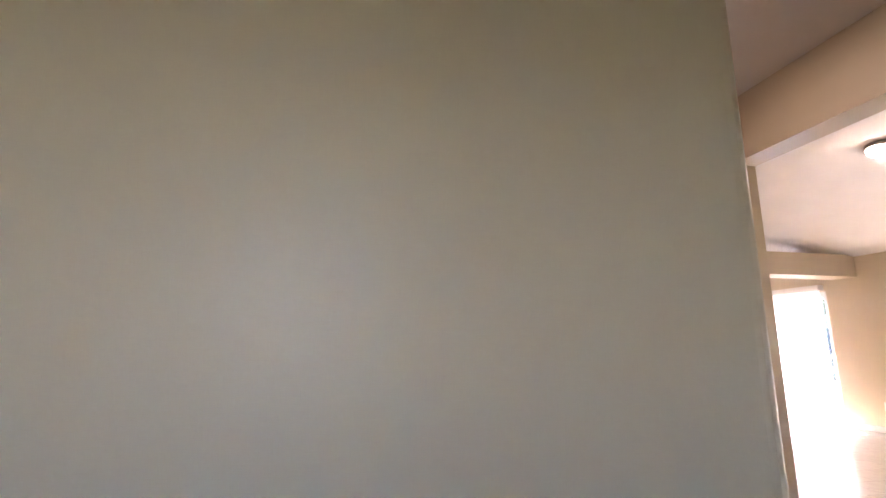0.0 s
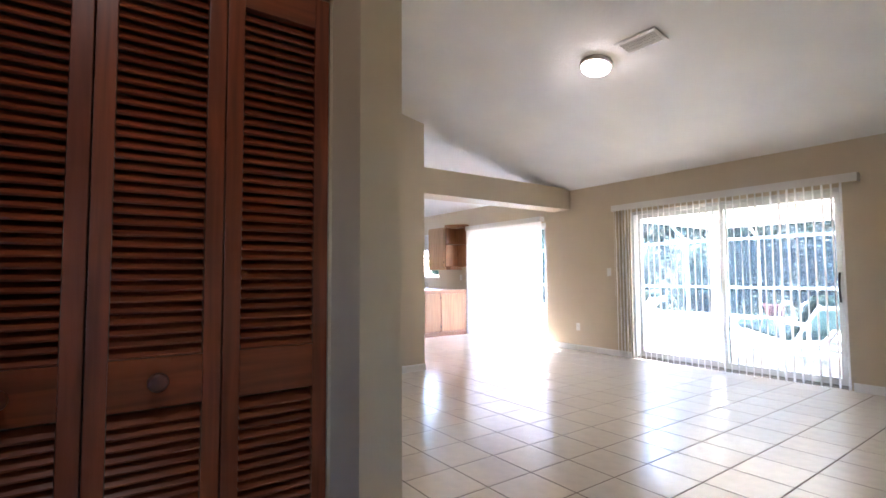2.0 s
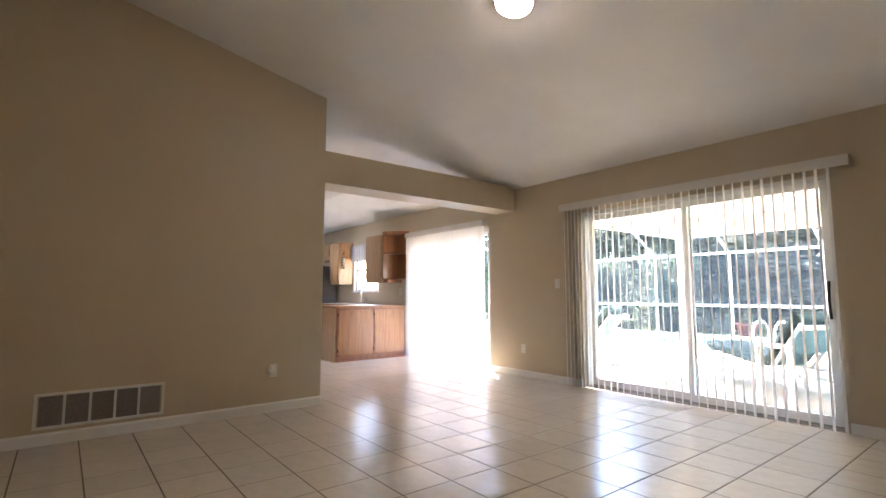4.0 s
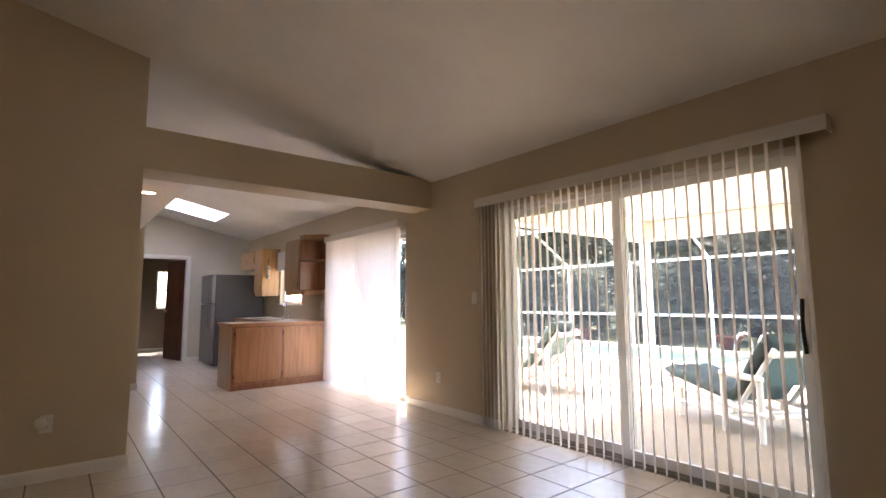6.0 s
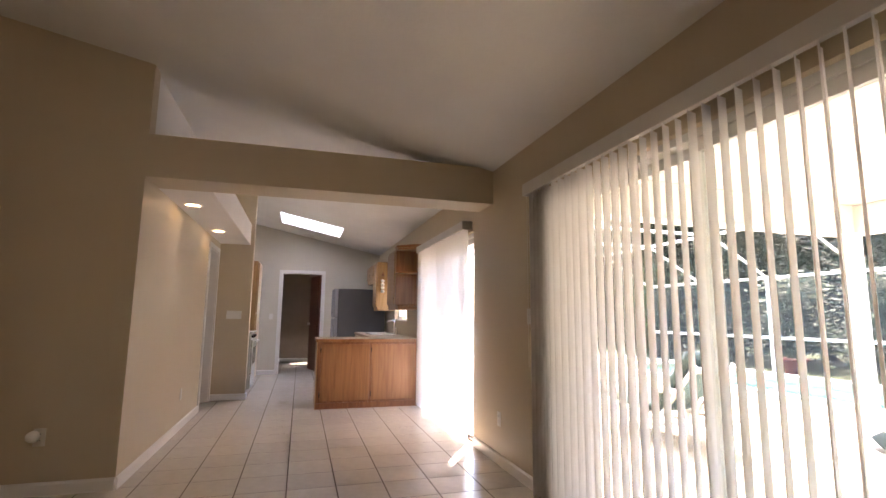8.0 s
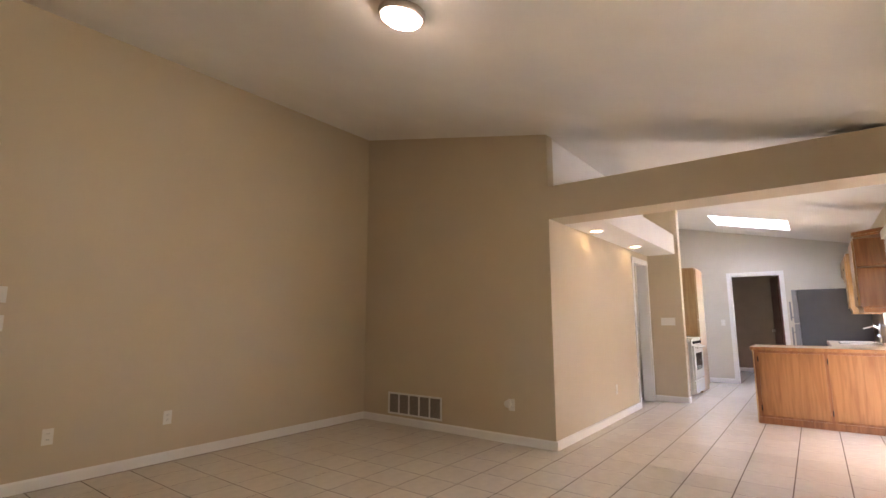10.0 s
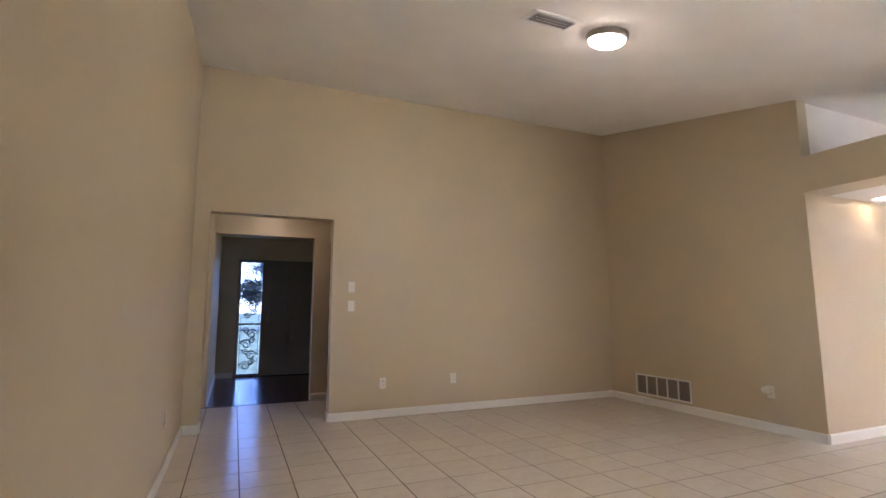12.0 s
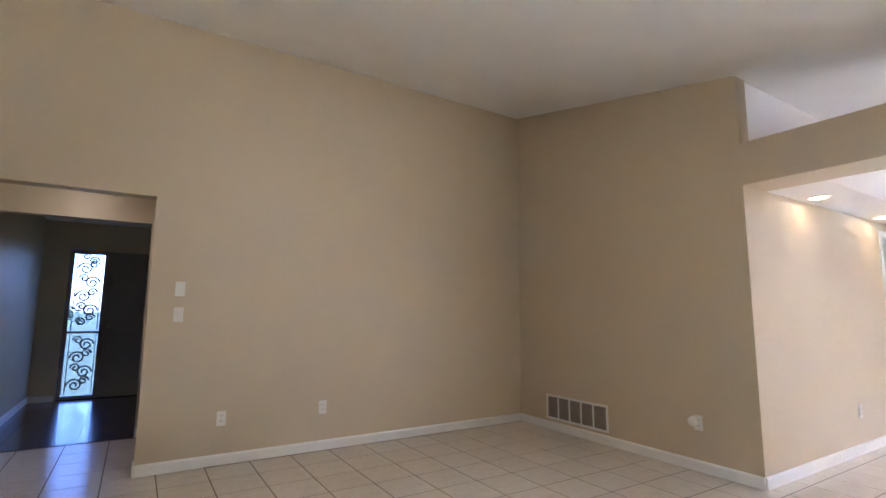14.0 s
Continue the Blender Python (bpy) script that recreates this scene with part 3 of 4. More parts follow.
# ---- sliding doors ----
def slider(name, y0, y1, z1, label, handle_at):
    ob = thing(name, X2 + 0.1, y0, 0, 0, label, "sliding door", kind="structure")
    n = y1 - y0
    for a in ((-0.06, 0.06, 0.0, 0.03, 0, z1), (-0.06, 0.06, n - 0.03, n, 0, z1), (-0.06, 0.06, 0.03, n - 0.03, z1 - 0.04, z1)):
        part("frame", boxes((*a, 0.002)), ALU, ob)
    part("track", boxes((-0.06, 0.06, 0.03, n - 0.03, 0, 0.012), (-0.035, -0.03, 0.03, n - 0.03, 0.012, 0.03), (0.03, 0.035, 0.03, n - 0.03, 0.012, 0.03)), TRACK, ob)
    mid = n / 2
    for k, (a, b, dx) in enumerate(((0.03, mid + 0.03, -0.027), (mid - 0.03, n - 0.03, 0.027))):
        pn = part("panel", boxes((dx - 0.018, dx + 0.018, a, a + 0.055, 0.032, z1 - 0.042), (dx - 0.018, dx + 0.018, b - 0.055, b, 0.032, z1 - 0.042),
                  (dx - 0.018, dx + 0.018, a + 0.055, b - 0.055, 0.032, 0.1), (dx - 0.018, dx + 0.018, a + 0.055, b - 0.055, z1 - 0.1, z1 - 0.042)), ALU, ob)
        g = part("pane", boxes((dx - 0.003, dx + 0.003, a + 0.055, b - 0.055, 0.1, z1 - 0.1)), GLASS, pn)
        g.visible_shadow = False
    if handle_at is not None:
        bm = bmesh.new()
        bow = [(-0.07 - 0.03 * math.sin(math.pi * i / 8), handle_at, 0.87 + 0.3 * i / 8) for i in range(9)]
        for p, q in zip(bow, bow[1:]):
            rod(bm, p, q, 0.011, 10)
        for z in (0.91, 1.13):
            rod(bm, (-0.045, handle_at, z), (-0.085, handle_at, z), 0.006, 8)
        part("handle", bm, DARKM, ob, "dark bowed pull handle")
        part("handle_plate", boxes((-0.05, -0.0445, handle_at - 0.014, handle_at + 0.014, 0.89, 1.15, 0.002)), ALU, ob)
    return ob


slider("door_3", SL0, SL1, SLZ, "white aluminium sliding glass patio door, closed", 0.06)
slider("door_4", KS0, KS1, SLZ, "white aluminium sliding glass kitchen door, closed", None)

# ---- ceiling fittings ----
tilt = -math.degrees(math.atan(-SLOPE))


def on_ceiling(name, x, y, label, category, spin=0):
    ob = thing(name, x, y, ceil_z(x), 0, label, category)
    ob.matrix_basis = pose(x, y, ceil_z(x), 0, tilt, 0) @ pose(0, 0, 0, 0, 0, spin)
    return ob


def flush_lamp(ob):
    smooth(part("ring", lathe([(0.0, -0.001), (0.138, -0.001), (0.143, -0.018), (0.141, -0.04), (0.13, -0.047), (0.124, -0.04), (0.0, -0.04)], 40), NICKEL, ob, "brushed nickel ring"))
    smooth(part("diffuser", lathe([(0.123, -0.042), (0.118, -0.06), (0.092, -0.076), (0.05, -0.084), (0.0, -0.086)], 40), GLOW, ob, "lit frosted glass bowl"))


flush_lamp(on_ceiling("ceiling_light", 6.80, 4.69, "lit flush ceiling light with nickel ring, in the living room", "ceiling light"))
hall_light = thing("ceiling_light", 3.18, 2.80, HZ, 0, "lit flat round white disc light in the hall ceiling", "ceiling light")
smooth(part("ring", lathe([(0.0, -0.001), (0.1, -0.001), (0.1, -0.008), (0.093, -0.014), (0.084, -0.012), (0.0, -0.012)], 36), WHITE, hall_light, "white rim"))
smooth(part("diffuser", lathe([(0.083, -0.013), (0.075, -0.018), (0.04, -0.021), (0.0, -0.022)], 36), HALLGLOW, hall_light, "lit frosted lens"))


def register(ob, w, d):
    part("frame", boxes((-w / 2, -w / 2 + 0.03, -d / 2, d / 2, -0.012, -0.001, 0.002), (w / 2 - 0.03, w / 2, -d / 2, d / 2, -0.012, -0.001, 0.002),
         (-w / 2 + 0.03, w / 2 - 0.03, -d / 2, -d / 2 + 0.03, -0.012, -0.001, 0.002), (-w / 2 + 0.03, w / 2 - 0.03, d / 2 - 0.03, d / 2, -0.012, -0.001, 0.002)), WHITE, ob)
    part("backing", boxes((-w / 2 + 0.03, w / 2 - 0.03, -d / 2 + 0.03, d / 2 - 0.03, -0.003, -0.001)), GRILLE, ob)
    n = 4
    for i in range(n):
        x = -w / 2 + 0.03 + (w - 0.06) * (i + 0.5) / n
        part("blade", prism(bmesh.new(), [(x - 0.012, -0.004), (x + 0.008, -0.014), (x + 0.01, -0.013), (x - 0.010, -0.003)], "y", -d / 2 + 0.03, d / 2 - 0.03), WHITE, ob)


register(on_ceiling("ceiling_vent", 6.77, 4.24, "white louvred air vent in the sloped ceiling", "ceiling vent"), 0.2, 0.36)
register(on_ceiling("ceiling_vent", 7.86, 13.35, "white air vent beside the kitchen skylight", "ceiling vent", 90), 0.2, 0.32)

for y in (8.05, 9.55):
    can = thing("recessed_light", 6.72, y, 2.2, 0, "lit warm recessed light with white rim", "recessed light", "recessed lights in the soffit")
    smooth(part("rim", lathe([(0.066, -0.001), (0.088, -0.001), (0.088, -0.006), (0.066, -0.008), (0.066, -0.001)], 32), WHITE, can))
    part("bulb", lathe([(0.0, -0.001), (0.066, -0.001), (0.05, -0.004), (0.0, -0.0045)], 28), CANGLOW, can)

# ---- wall fittings ----
grille = thing("return_vent", 4.83, YV, 0.235, 0, "white framed return-air grille with five grey sections", "wall vent")
part("frame", boxes((-0.405, 0.405, -0.012, -0.001, 0.105, 0.125, 0.002), (-0.405, 0.405, -0.012, -0.001, -0.125, -0.105, 0.002), (-0.405, -0.385, -0.012, -0.001, -0.105, 0.105, 0.002), (0.385, 0.405, -0.012, -0.001, -0.105, 0.105, 0.002)), WHITE, grille)
for i in range(1, 5):
    x = -0.385 + 0.77 * i / 5
    part("mullion", boxes((x - 0.008, x + 0.008, -0.012, -0.001, -0.105, 0.105)), WHITE, grille)
for i in range(5):
    x = -0.385 + 0.77 * i / 5
    part("backing", boxes((x + 0.009, x + 0.145, -0.003, -0.001, -0.105, 0.105)), GRILLE, grille)
    for j in range(14):
        z = -0.1 + 0.0145 * j
        part("slat", boxes((x + 0.009, x + 0.145, -0.009, -0.004, z, z + 0.004)), GRILLE, grille)


def plate(name, x, y, z, nx, ny, label, kind, w=0.07, h=0.115):
    """A wall plate facing (nx, ny): an outlet, a switch, or a blank."""
    ob = thing(name, x, y, z, math.degrees(math.atan2(nx, -ny)), label, name.replace("_", " "))
    part("plate", boxes((-w / 2, w / 2, -0.006, -0.001, -h / 2, h / 2, 0.002)), PLASTIC, ob)
    if kind == "outlet":
        for dz in (-0.021, 0.021):
            rc = part("receptacle", boxes((-0.017, 0.017, -0.009, -0.006, dz - 0.014, dz + 0.014, 0.003)), PLASTIC, ob)
            part("slot", boxes((-0.008, -0.005, -0.0095, -0.009, dz - 0.003, dz + 0.007), (0.005, 0.008, -0.0095, -0.009, dz - 0.003, dz + 0.006)), DARKM, rc)
    elif kind == "switch":
        n = max(1, round(w / 0.05) - 0) if w > 0.1 else 1
        for i in range(n):
            u = (i - (n - 1) / 2) * 0.046
            part("toggle", boxes((u - 0.005, u + 0.005, -0.014, -0.006, -0.012, 0.012, 0.002)), PLASTIC, ob)
    return ob


plate("outlet", X0, 3.93, 0.36, 1, 0, "white duplex outlet low on the beige wall", "outlet")
plate("outlet", X0, 4.77, 0.37, 1, 0, "white duplex outlet low on the beige wall", "outlet")
plate("light_switch", X0, 3.565, 1.395, 1, 0, "white light switch above another beside the opening", "switch")
plate("light_switch", X0, 3.565, 1.192, 1, 0, "white light switch below another beside the opening", "switch")
plate("outlet", X2, 7.0, 0.36, -1, 0, "white duplex outlet between the two sliders", "outlet")
plate("outlet", 5.25, YS, 0.39, 0, 1, "white duplex outlet on the south wall", "outlet")
plate("light_switch", X2, 6.42, 1.2, -1, 0, "white light switch beside the patio slider", "switch")
plate("outlet", X1, 8.9, 0.36, 1, 0, "white outlet low on the passage wall", "outlet")
plate("light_switch", 6.82, 10.7, 1.18, 0, -1, "white four-gang light switch on the kitchen pier", "switch", 0.2)
plate("light_switch", 7.16, YK, 1.15, 0, -1, "white light switch beside the back doorway", "switch")
plate("outlet", X2, 9.95, 1.12, -1, 0, "beige outlet over the kitchen counter", "outlet")
plug = plate("outlet", 6.11, YV, 0.37, 0, -1, "white outlet with a round plug-in freshener", "outlet")
smooth(part("plug_in", lathe([(0.0, 0.0), (0.034, 0.0), (0.038, 0.012), (0.036, 0.035), (0.025, 0.045), (0.0, 0.047)], 24), PLASTIC, plug)).matrix_basis = pose(-0.028, -0.008, 0.01, 90)

# ---- kitchen ----
pen = thing("base_cabinet", 7.97, 9.70, 0, 0, "reddish oak peninsula cabinet with two flat doors", "cabinet")
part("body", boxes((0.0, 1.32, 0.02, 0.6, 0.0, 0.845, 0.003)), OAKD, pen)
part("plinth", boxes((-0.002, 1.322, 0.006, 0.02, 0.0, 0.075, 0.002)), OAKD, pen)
part("end_panel", boxes((-0.012, 0.0, 0.0, 0.6, 0.0, 0.845, 0.002)), OAK, pen)
for a, b in ((0.045, 0.67), (0.70, 1.29)):
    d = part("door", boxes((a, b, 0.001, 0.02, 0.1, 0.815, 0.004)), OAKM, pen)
    for z in (0.18, 0.74):
        part("hinge", boxes((a - 0.012, a, -0.002, 0.012, z - 0.03, z + 0.03, 0.002)), DARKM, d)
part("stile", boxes((0.672, 0.698, 0.008, 0.02, 0.075, 0.845)), OAKD, pen)

run = thing("base_cabinet", 8.74, 10.302, 0, 0, "oak base cabinet run under the sink window", "cabinet")
part("body", boxes((0.0, 0.6, 0.0, 2.05, 0.1, 0.845, 0.003)), OAK, run)
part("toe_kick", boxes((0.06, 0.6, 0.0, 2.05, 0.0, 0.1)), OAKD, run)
for i in range(4):
    part("door", boxes((-0.019, -0.001, 0.03 + i * 0.51, 0.5 + i * 0.51, 0.13, 0.68, 0.003)), OAK, run)
    part("drawer", boxes((-0.019, -0.001, 0.03 + i * 0.51, 0.5 + i * 0.51, 0.7, 0.83, 0.003)), OAK, run)

top = thing("countertop", 7.94, 9.67, 0.846, 0, "tan laminate L-shaped countertop with wooden edge", "countertop")
part("slab", boxes((0.02, 1.405, 0.02, 0.66, 0, 0.036), (0.79, 1.405, 0.66, 2.68, 0, 0.036)), COUNTER, top)
part("edge", boxes((0, 1.405, 0, 0.02, 0, 0.038, 0.003), (0, 0.02, 0.02, 0.66, 0, 0.038, 0.003), (0.02, 0.79, 0.66, 0.68, 0, 0.038, 0.003), (0.77, 0.79, 0.68, 2.68, 0, 0.038, 0.003)), OAKM, top, "oak edge strip")
sink = thing("sink", 8.83, 10.95, 0.884, 0, "cream drop-in sink in the counter", "sink")
part("rim", boxes((0, 0.03, 0, 0.75, 0, 0.018, 0.004), (0.37, 0.4, 0, 0.75, 0, 0.018, 0.004), (0.03, 0.37, 0, 0.03, 0, 0.018, 0.004), (0.03, 0.37, 0.72, 0.75, 0, 0.018, 0.004)), ENAMEL, sink)
part("basin", boxes((0.03, 0.37, 0.03, 0.72, -0.001, 0.002)), ENAMEL, sink)
tap = thing("faucet", 9.25, 11.2, 0.884, 0, "chrome kitchen faucet with a lever and sprayer", "faucet")
bm = bmesh.new()
cyl(bm, 0, 0, 0, 0.025, 0.03)
rod(bm, (0, 0, 0.03), (0, 0, 0.2), 0.012)
rod(bm, (0, 0, 0.2), (-0.05, 0, 0.235), 0.011)
rod(bm, (-0.05, 0, 0.235), (-0.16, 0, 0.2), 0.01)
part("spout", bm, CHROME, tap)
bm = rod(bmesh.new(), (0, 0.0, 0.19), (0.01, 0.05, 0.26), 0.006)
part("lever", bm, CHROME, tap)
bm = cyl(bmesh.new(), 0, -0.16, 0, 0.016, 0.1, r2=0.012)
rod(bm, (0, -0.16, 0.1), (-0.04, -0.16, 0.12), 0.01)
part("sprayer", bm, CHROME, tap)

# upper cabinets
UX = 9.03
end = thing("corner_shelf", UX, 9.70, 1.33, 0, "reddish oak open end shelf with angled sides", "shelf")
D = X2 - UX - 0.002
for z in (0.0, 0.46, 0.80):
    part("shelf_board", prism(bmesh.new(), [(0.0, 0.36), (0.0, 0.22), (D - 0.1, 0.0), (D, 0.0), (D, 0.36)], "z", z, z + 0.02), OAKM, end)
part("back_panel", boxes((D - 0.012, D - 0.001, 0.0, 0.36, 0.02, 0.80)), OAKM, end)
part("side_panel", boxes((0.0, D - 0.012, 0.345, 0.36, 0.02, 0.80)), OAKM, end)
part("crown", prism(bmesh.new(), [(-0.015, 0.36), (-0.015, 0.21), (D - 0.11, -0.015), (D, -0.015), (D, 0.36)], "z", 0.822, 0.86), OAKM, end)
part("skirt", boxes((0.01, D - 0.01, 0.2, 0.35, -0.05, -0.001)), OAKM, end)


def upper(y, n, z0, z1, label, depth=0.32, doors=1):
    ob = thing("wall_cabinet", X2 - depth, y, z0, 0, label, "cabinet")
    part("body", boxes((0.0, depth - 0.002, 0.001, n - 0.001, 0, z1 - z0, 0.002)), OAK, ob)
    for i in range(doors):
        a, b = 0.02 + (n - 0.02) * i / doors, (n - 0.02) * (i + 1) / doors
        d = part("door", boxes((-0.02, -0.001, a, b, 0.03, z1 - z0 - 0.04, 0.004)), OAK, ob)
        part("hinge", boxes((-0.024, -0.019, a - 0.008, a + 0.004, 0.08, 0.13)), DARKM, d)
    part("rail", boxes((0.01, depth - 0.01, 0.01, n - 0.01, -0.05, -0.001)), OAK, ob)
    return ob


upper(10.063, 0.60, 1.33, 2.15, "golden oak wall cabinet beside the open shelf")
upper(11.80, 0.42, 1.33, 2.15, "golden oak wall cabinet past the sink window")
upper(12.23, 0.92, 1.85, 2.15, "short golden oak cabinet over the fridge", doors=2)
orn = thing("hanging_ornament", 9.12, 11.799, 1.62, 0, "string of pale shells hanging on the cabinet side", "ornament")
for i in range(4):
    sh = part("shell", lathe([(0.0, -0.03), (0.028, -0.02), (0.036, 0.0), (0.028, 0.02), (0.0, 0.03)], 14), SHELL, orn)
    sh.location = (0, -0.035, i * 0.062)
    smooth(sh)
bm = rod(bmesh.new(), (0, -0.035, -0.03), (0, -0.035, 0.35), 0.005, 6)
rod(bm, (0, -0.04, 0.35), (0, 0.012, 0.35), 0.006, 6)
cyl(bm, 0, -0.035, 0.28, 0.03, 0.04, r2=0.01)
part("cord", bm, OAKD, orn)

# sink window
win = thing("window_2", X2 + 0.1, KW0, KWB, 0, "white framed window over the sink with lace valance", "window", kind="structure")
WN, WH = KW1 - KW0, KWT - KWB
for a in ((-0.03, 0.03, 0, 0.04, 0, WH), (-0.03, 0.03, WN - 0.04, WN, 0, WH), (-0.03, 0.03, 0.04, WN - 0.04, 0, 0.04), (-0.03, 0.03, 0.04, WN - 0.04, WH - 0.04, WH), (-0.03, 0.03, 0.04, WN - 0.04, WH / 2 - 0.02, WH / 2 + 0.02)):
    part("frame", boxes((*a, 0.002)), WHITE, win)
part("pane", boxes((-0.003, 0.003, 0.04, WN - 0.04, 0.04, WH - 0.04)), GLASS, win).visible_shadow = False
part("sill", boxes((-0.13, -0.03, -0.03, WN + 0.03, -0.03, -0.002, 0.003)), WHITE, win)
bm = bmesh.new()
prev = None
for i in range(61):
    y = i / 60 * (WN + 0.1)
    x = 0.018 * math.sin(i * 1.1)
    z0 = 0.03 * abs(math.sin(i * 0.35))
    cur = [bm.verts.new((x, y, z0)), bm.verts.new((x * 0.6, y, 0.36)), bm.verts.new((x * 0.6 + 0.003, y, 0.36)), bm.verts.new((x + 0.003, y, z0))]
    if prev:
        for j in range(4):
            bm.faces.new((prev[j], cur[j], cur[(j + 1) % 4], prev[(j + 1) % 4]))
    prev = cur
lace = tagged(link_mesh("lace_valance", bm, LACE), "white gathered lace valance over the sink window", "curtain")
lace.location = (X2 - 0.045, KW0 - 0.05, 1.72)
bm = rod(bmesh.new(), (X2 - 0.045, KW0 - 0.09, 2.07), (X2 - 0.045, KW1 + 0.04, 2.07), 0.008, 8)
for y in (KW0 - 0.08, KW1 + 0.03):
    rod(bm, (X2 - 0.045, y, 2.07), (X2 - 0.001, y, 2.07), 0.005, 6)
tagged(link_mesh("curtain_rod", bm, WHITE), "thin white curtain rod over the sink window", "curtain rod")

# fridge
fr = thing("fridge", 8.33, 12.40, 0, 0, "grey top-freezer fridge beside the kitchen counter", "fridge")
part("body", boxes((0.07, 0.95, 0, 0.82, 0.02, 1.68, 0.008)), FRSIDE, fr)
for z0, z1, hz in ((0.06, 1.13, 1.0), (1.145, 1.68, 1.24)):
    d = part("door", boxes((0.0, 0.065, 0.005, 0.815, z0, z1, 0.012)), STEEL, fr)
    bm = rod(bmesh.new(), (-0.035, 0.07, hz - 0.28 if hz < 1.1 else hz - 0.05), (-0.035, 0.07, hz + 0.08 if hz < 1.1 else hz + 0.25), 0.011)
    rod(bm, (0, 0.07, hz), (-0.035, 0.07, hz), 0.008)
    part("handle", bm, STEEL, d)

# stove side
st = thing("stove", 6.36, 11.22, 0, 0, "cream electric stove with dark oven window", "stove")
part("body", boxes((0, 0.66, 0, 0.76, 0.06, 0.9, 0.006)), ENAMEL, st)
part("cooktop", boxes((0, 0.68, -0.005, 0.765, 0.9, 0.92, 0.005)), ENAMEL, st)
part("backguard", boxes((0, 0.06, 0, 0.76, 0.92, 1.1, 0.006)), ENAMEL, st)
for cxx, cyy, r in ((0.2, 0.2, 0.09), (0.2, 0.56, 0.075), (0.48, 0.2, 0.075), (0.48, 0.56, 0.09)):
    part("burner", lathe([(0.0, 0.921), (r, 0.921), (r, 0.93), (r * 0.7, 0.934), (0, 0.932)], 24), DARKM, st).location = (cxx, cyy, 0)
od = part("oven_door", boxes((0.662, 0.69, 0.02, 0.74, 0.28, 0.8, 0.006)), ENAMEL, st)
part("oven_window", boxes((0.69, 0.693, 0.14, 0.62, 0.42, 0.68)), BLACKG, od)
bm = rod(bmesh.new(), (0.73, 0.08, 0.77), (0.73, 0.68, 0.77), 0.012)
for y in (0.1, 0.66):
    rod(bm, (0.69, y, 0.77), (0.73, y, 0.77), 0.008)
part("handle", bm, ENAMEL, od)
part("drawer", boxes((0.662, 0.685, 0.02, 0.74, 0.07, 0.26, 0.006)), ENAMEL, st)
for i in range(4):
    part("knob", cyl(bmesh.new(), 0.66, 0.12 + i * 0.17, 0.85, 0.02, 0.03, "x"), DARKM, st)
cb = thing("base_cabinet", 6.36, 10.86, 0, 0, "narrow cream-topped oak cabinet beside the stove", "cabinet")
part("body", boxes((0, 0.6, 0, 0.34, 0.0, 0.86, 0.003)), OAK, cb)
part("door", boxes((0.601, 0.62, 0.02, 0.32, 0.12, 0.84, 0.003)), OAK, cb)
part("top", boxes((0, 0.64, -0.003, 0.345, 0.861, 0.9, 0.004)), ENAMEL, cb)
tall = thing("pantry_cabinet", 6.36, 12.0, 0, 0, "tall golden oak pantry cabinet past the stove", "cabinet")
part("body", boxes((0, 0.64, 0, 0.62, 0.0, 2.1, 0.003)), OAK, tall)
for z0, z1 in ((0.1, 1.2), (1.22, 2.07)):
    part("door", boxes((0.641, 0.66, 0.02, 0.6, z0, z1, 0.004)), OAK, tall)

# back room window
bw = thing("window_3", 8.0, 16.42, 1.0, 0, "small bright white-framed back room window", "window", kind="structure")
for a in ((0, 0.04, 0, 0.95), (0.41, 0.45, 0, 0.95), (0.04, 0.41, 0, 0.04), (0.04, 0.41, 0.91, 0.95), (0.04, 0.41, 0.45, 0.49)):
    part("frame", boxes((a[0], a[1], 0, 0.05, a[2], a[3])), WHITE, bw)
part("pane", boxes((0.04, 0.41, 0.02, 0.025, 0.04, 0.91)), GLASS, bw).visible_shadow = False

# ---- patio ----
DZ = -0.05
LX = 13.15     # outer edge of the covered patio
PX0, PX1, PY0, PY1 = 15.6, 17.8, 6.7, 14.5
bm = boxes((X2 + 0.2, PX0, -2, 18, -0.3, DZ), (PX0, PX1, -2, PY0, -0.3, DZ), (PX0, PX1, PY1, 18, -0.3, DZ), (PX1, 18.5, -2, 18, -0.3, DZ))
struct(link_mesh("pavement", bm, CONC), "tan textured pool deck", "pavement")
struct(link_mesh("coping", boxes((PX0 - 0.25, PX0, PY0 - 0.25, PY1 + 0.25, DZ, DZ + 0.03), (PX1, PX1 + 0.25, PY0 - 0.25, PY1 + 0.25, DZ, DZ + 0.06), (PX0, PX1, PY0 - 0.25, PY0, DZ, DZ + 0.03), (PX0, PX1, PY1, PY1 + 0.25, DZ, DZ + 0.03)), COPING), "pale raised pool coping", "coping")
struct(link_mesh("water", boxes((PX0, PX1, PY0, PY1, -0.28, -0.14)), WATER), "still green-blue pool water", "water")
bm = boxes((-400, FX - 0.12, -400, 400, -0.4, -0.1), (18.5, 400, -400, 400, -0.4, -0.1), (FX - 0.12, 18.5, 18, 400, -0.4, -0.1), (FX - 0.12, 18.5, -400, -2, -0.4, -0.1))
struct(link_mesh("ground", bm, GRASS), "sunlit grass lawn", "ground")
bm = prism(bmesh.new(), [(X2 + 0.2, 2.42), (X2 + 0.2, 2.5), (LX + 0.3, 2.42), (LX + 0.3, 2.34)], "y", -1.5, 6.9)
struct(link_mesh("patio_ceiling", bm, WHITE), "white covered patio ceiling", "ceiling")
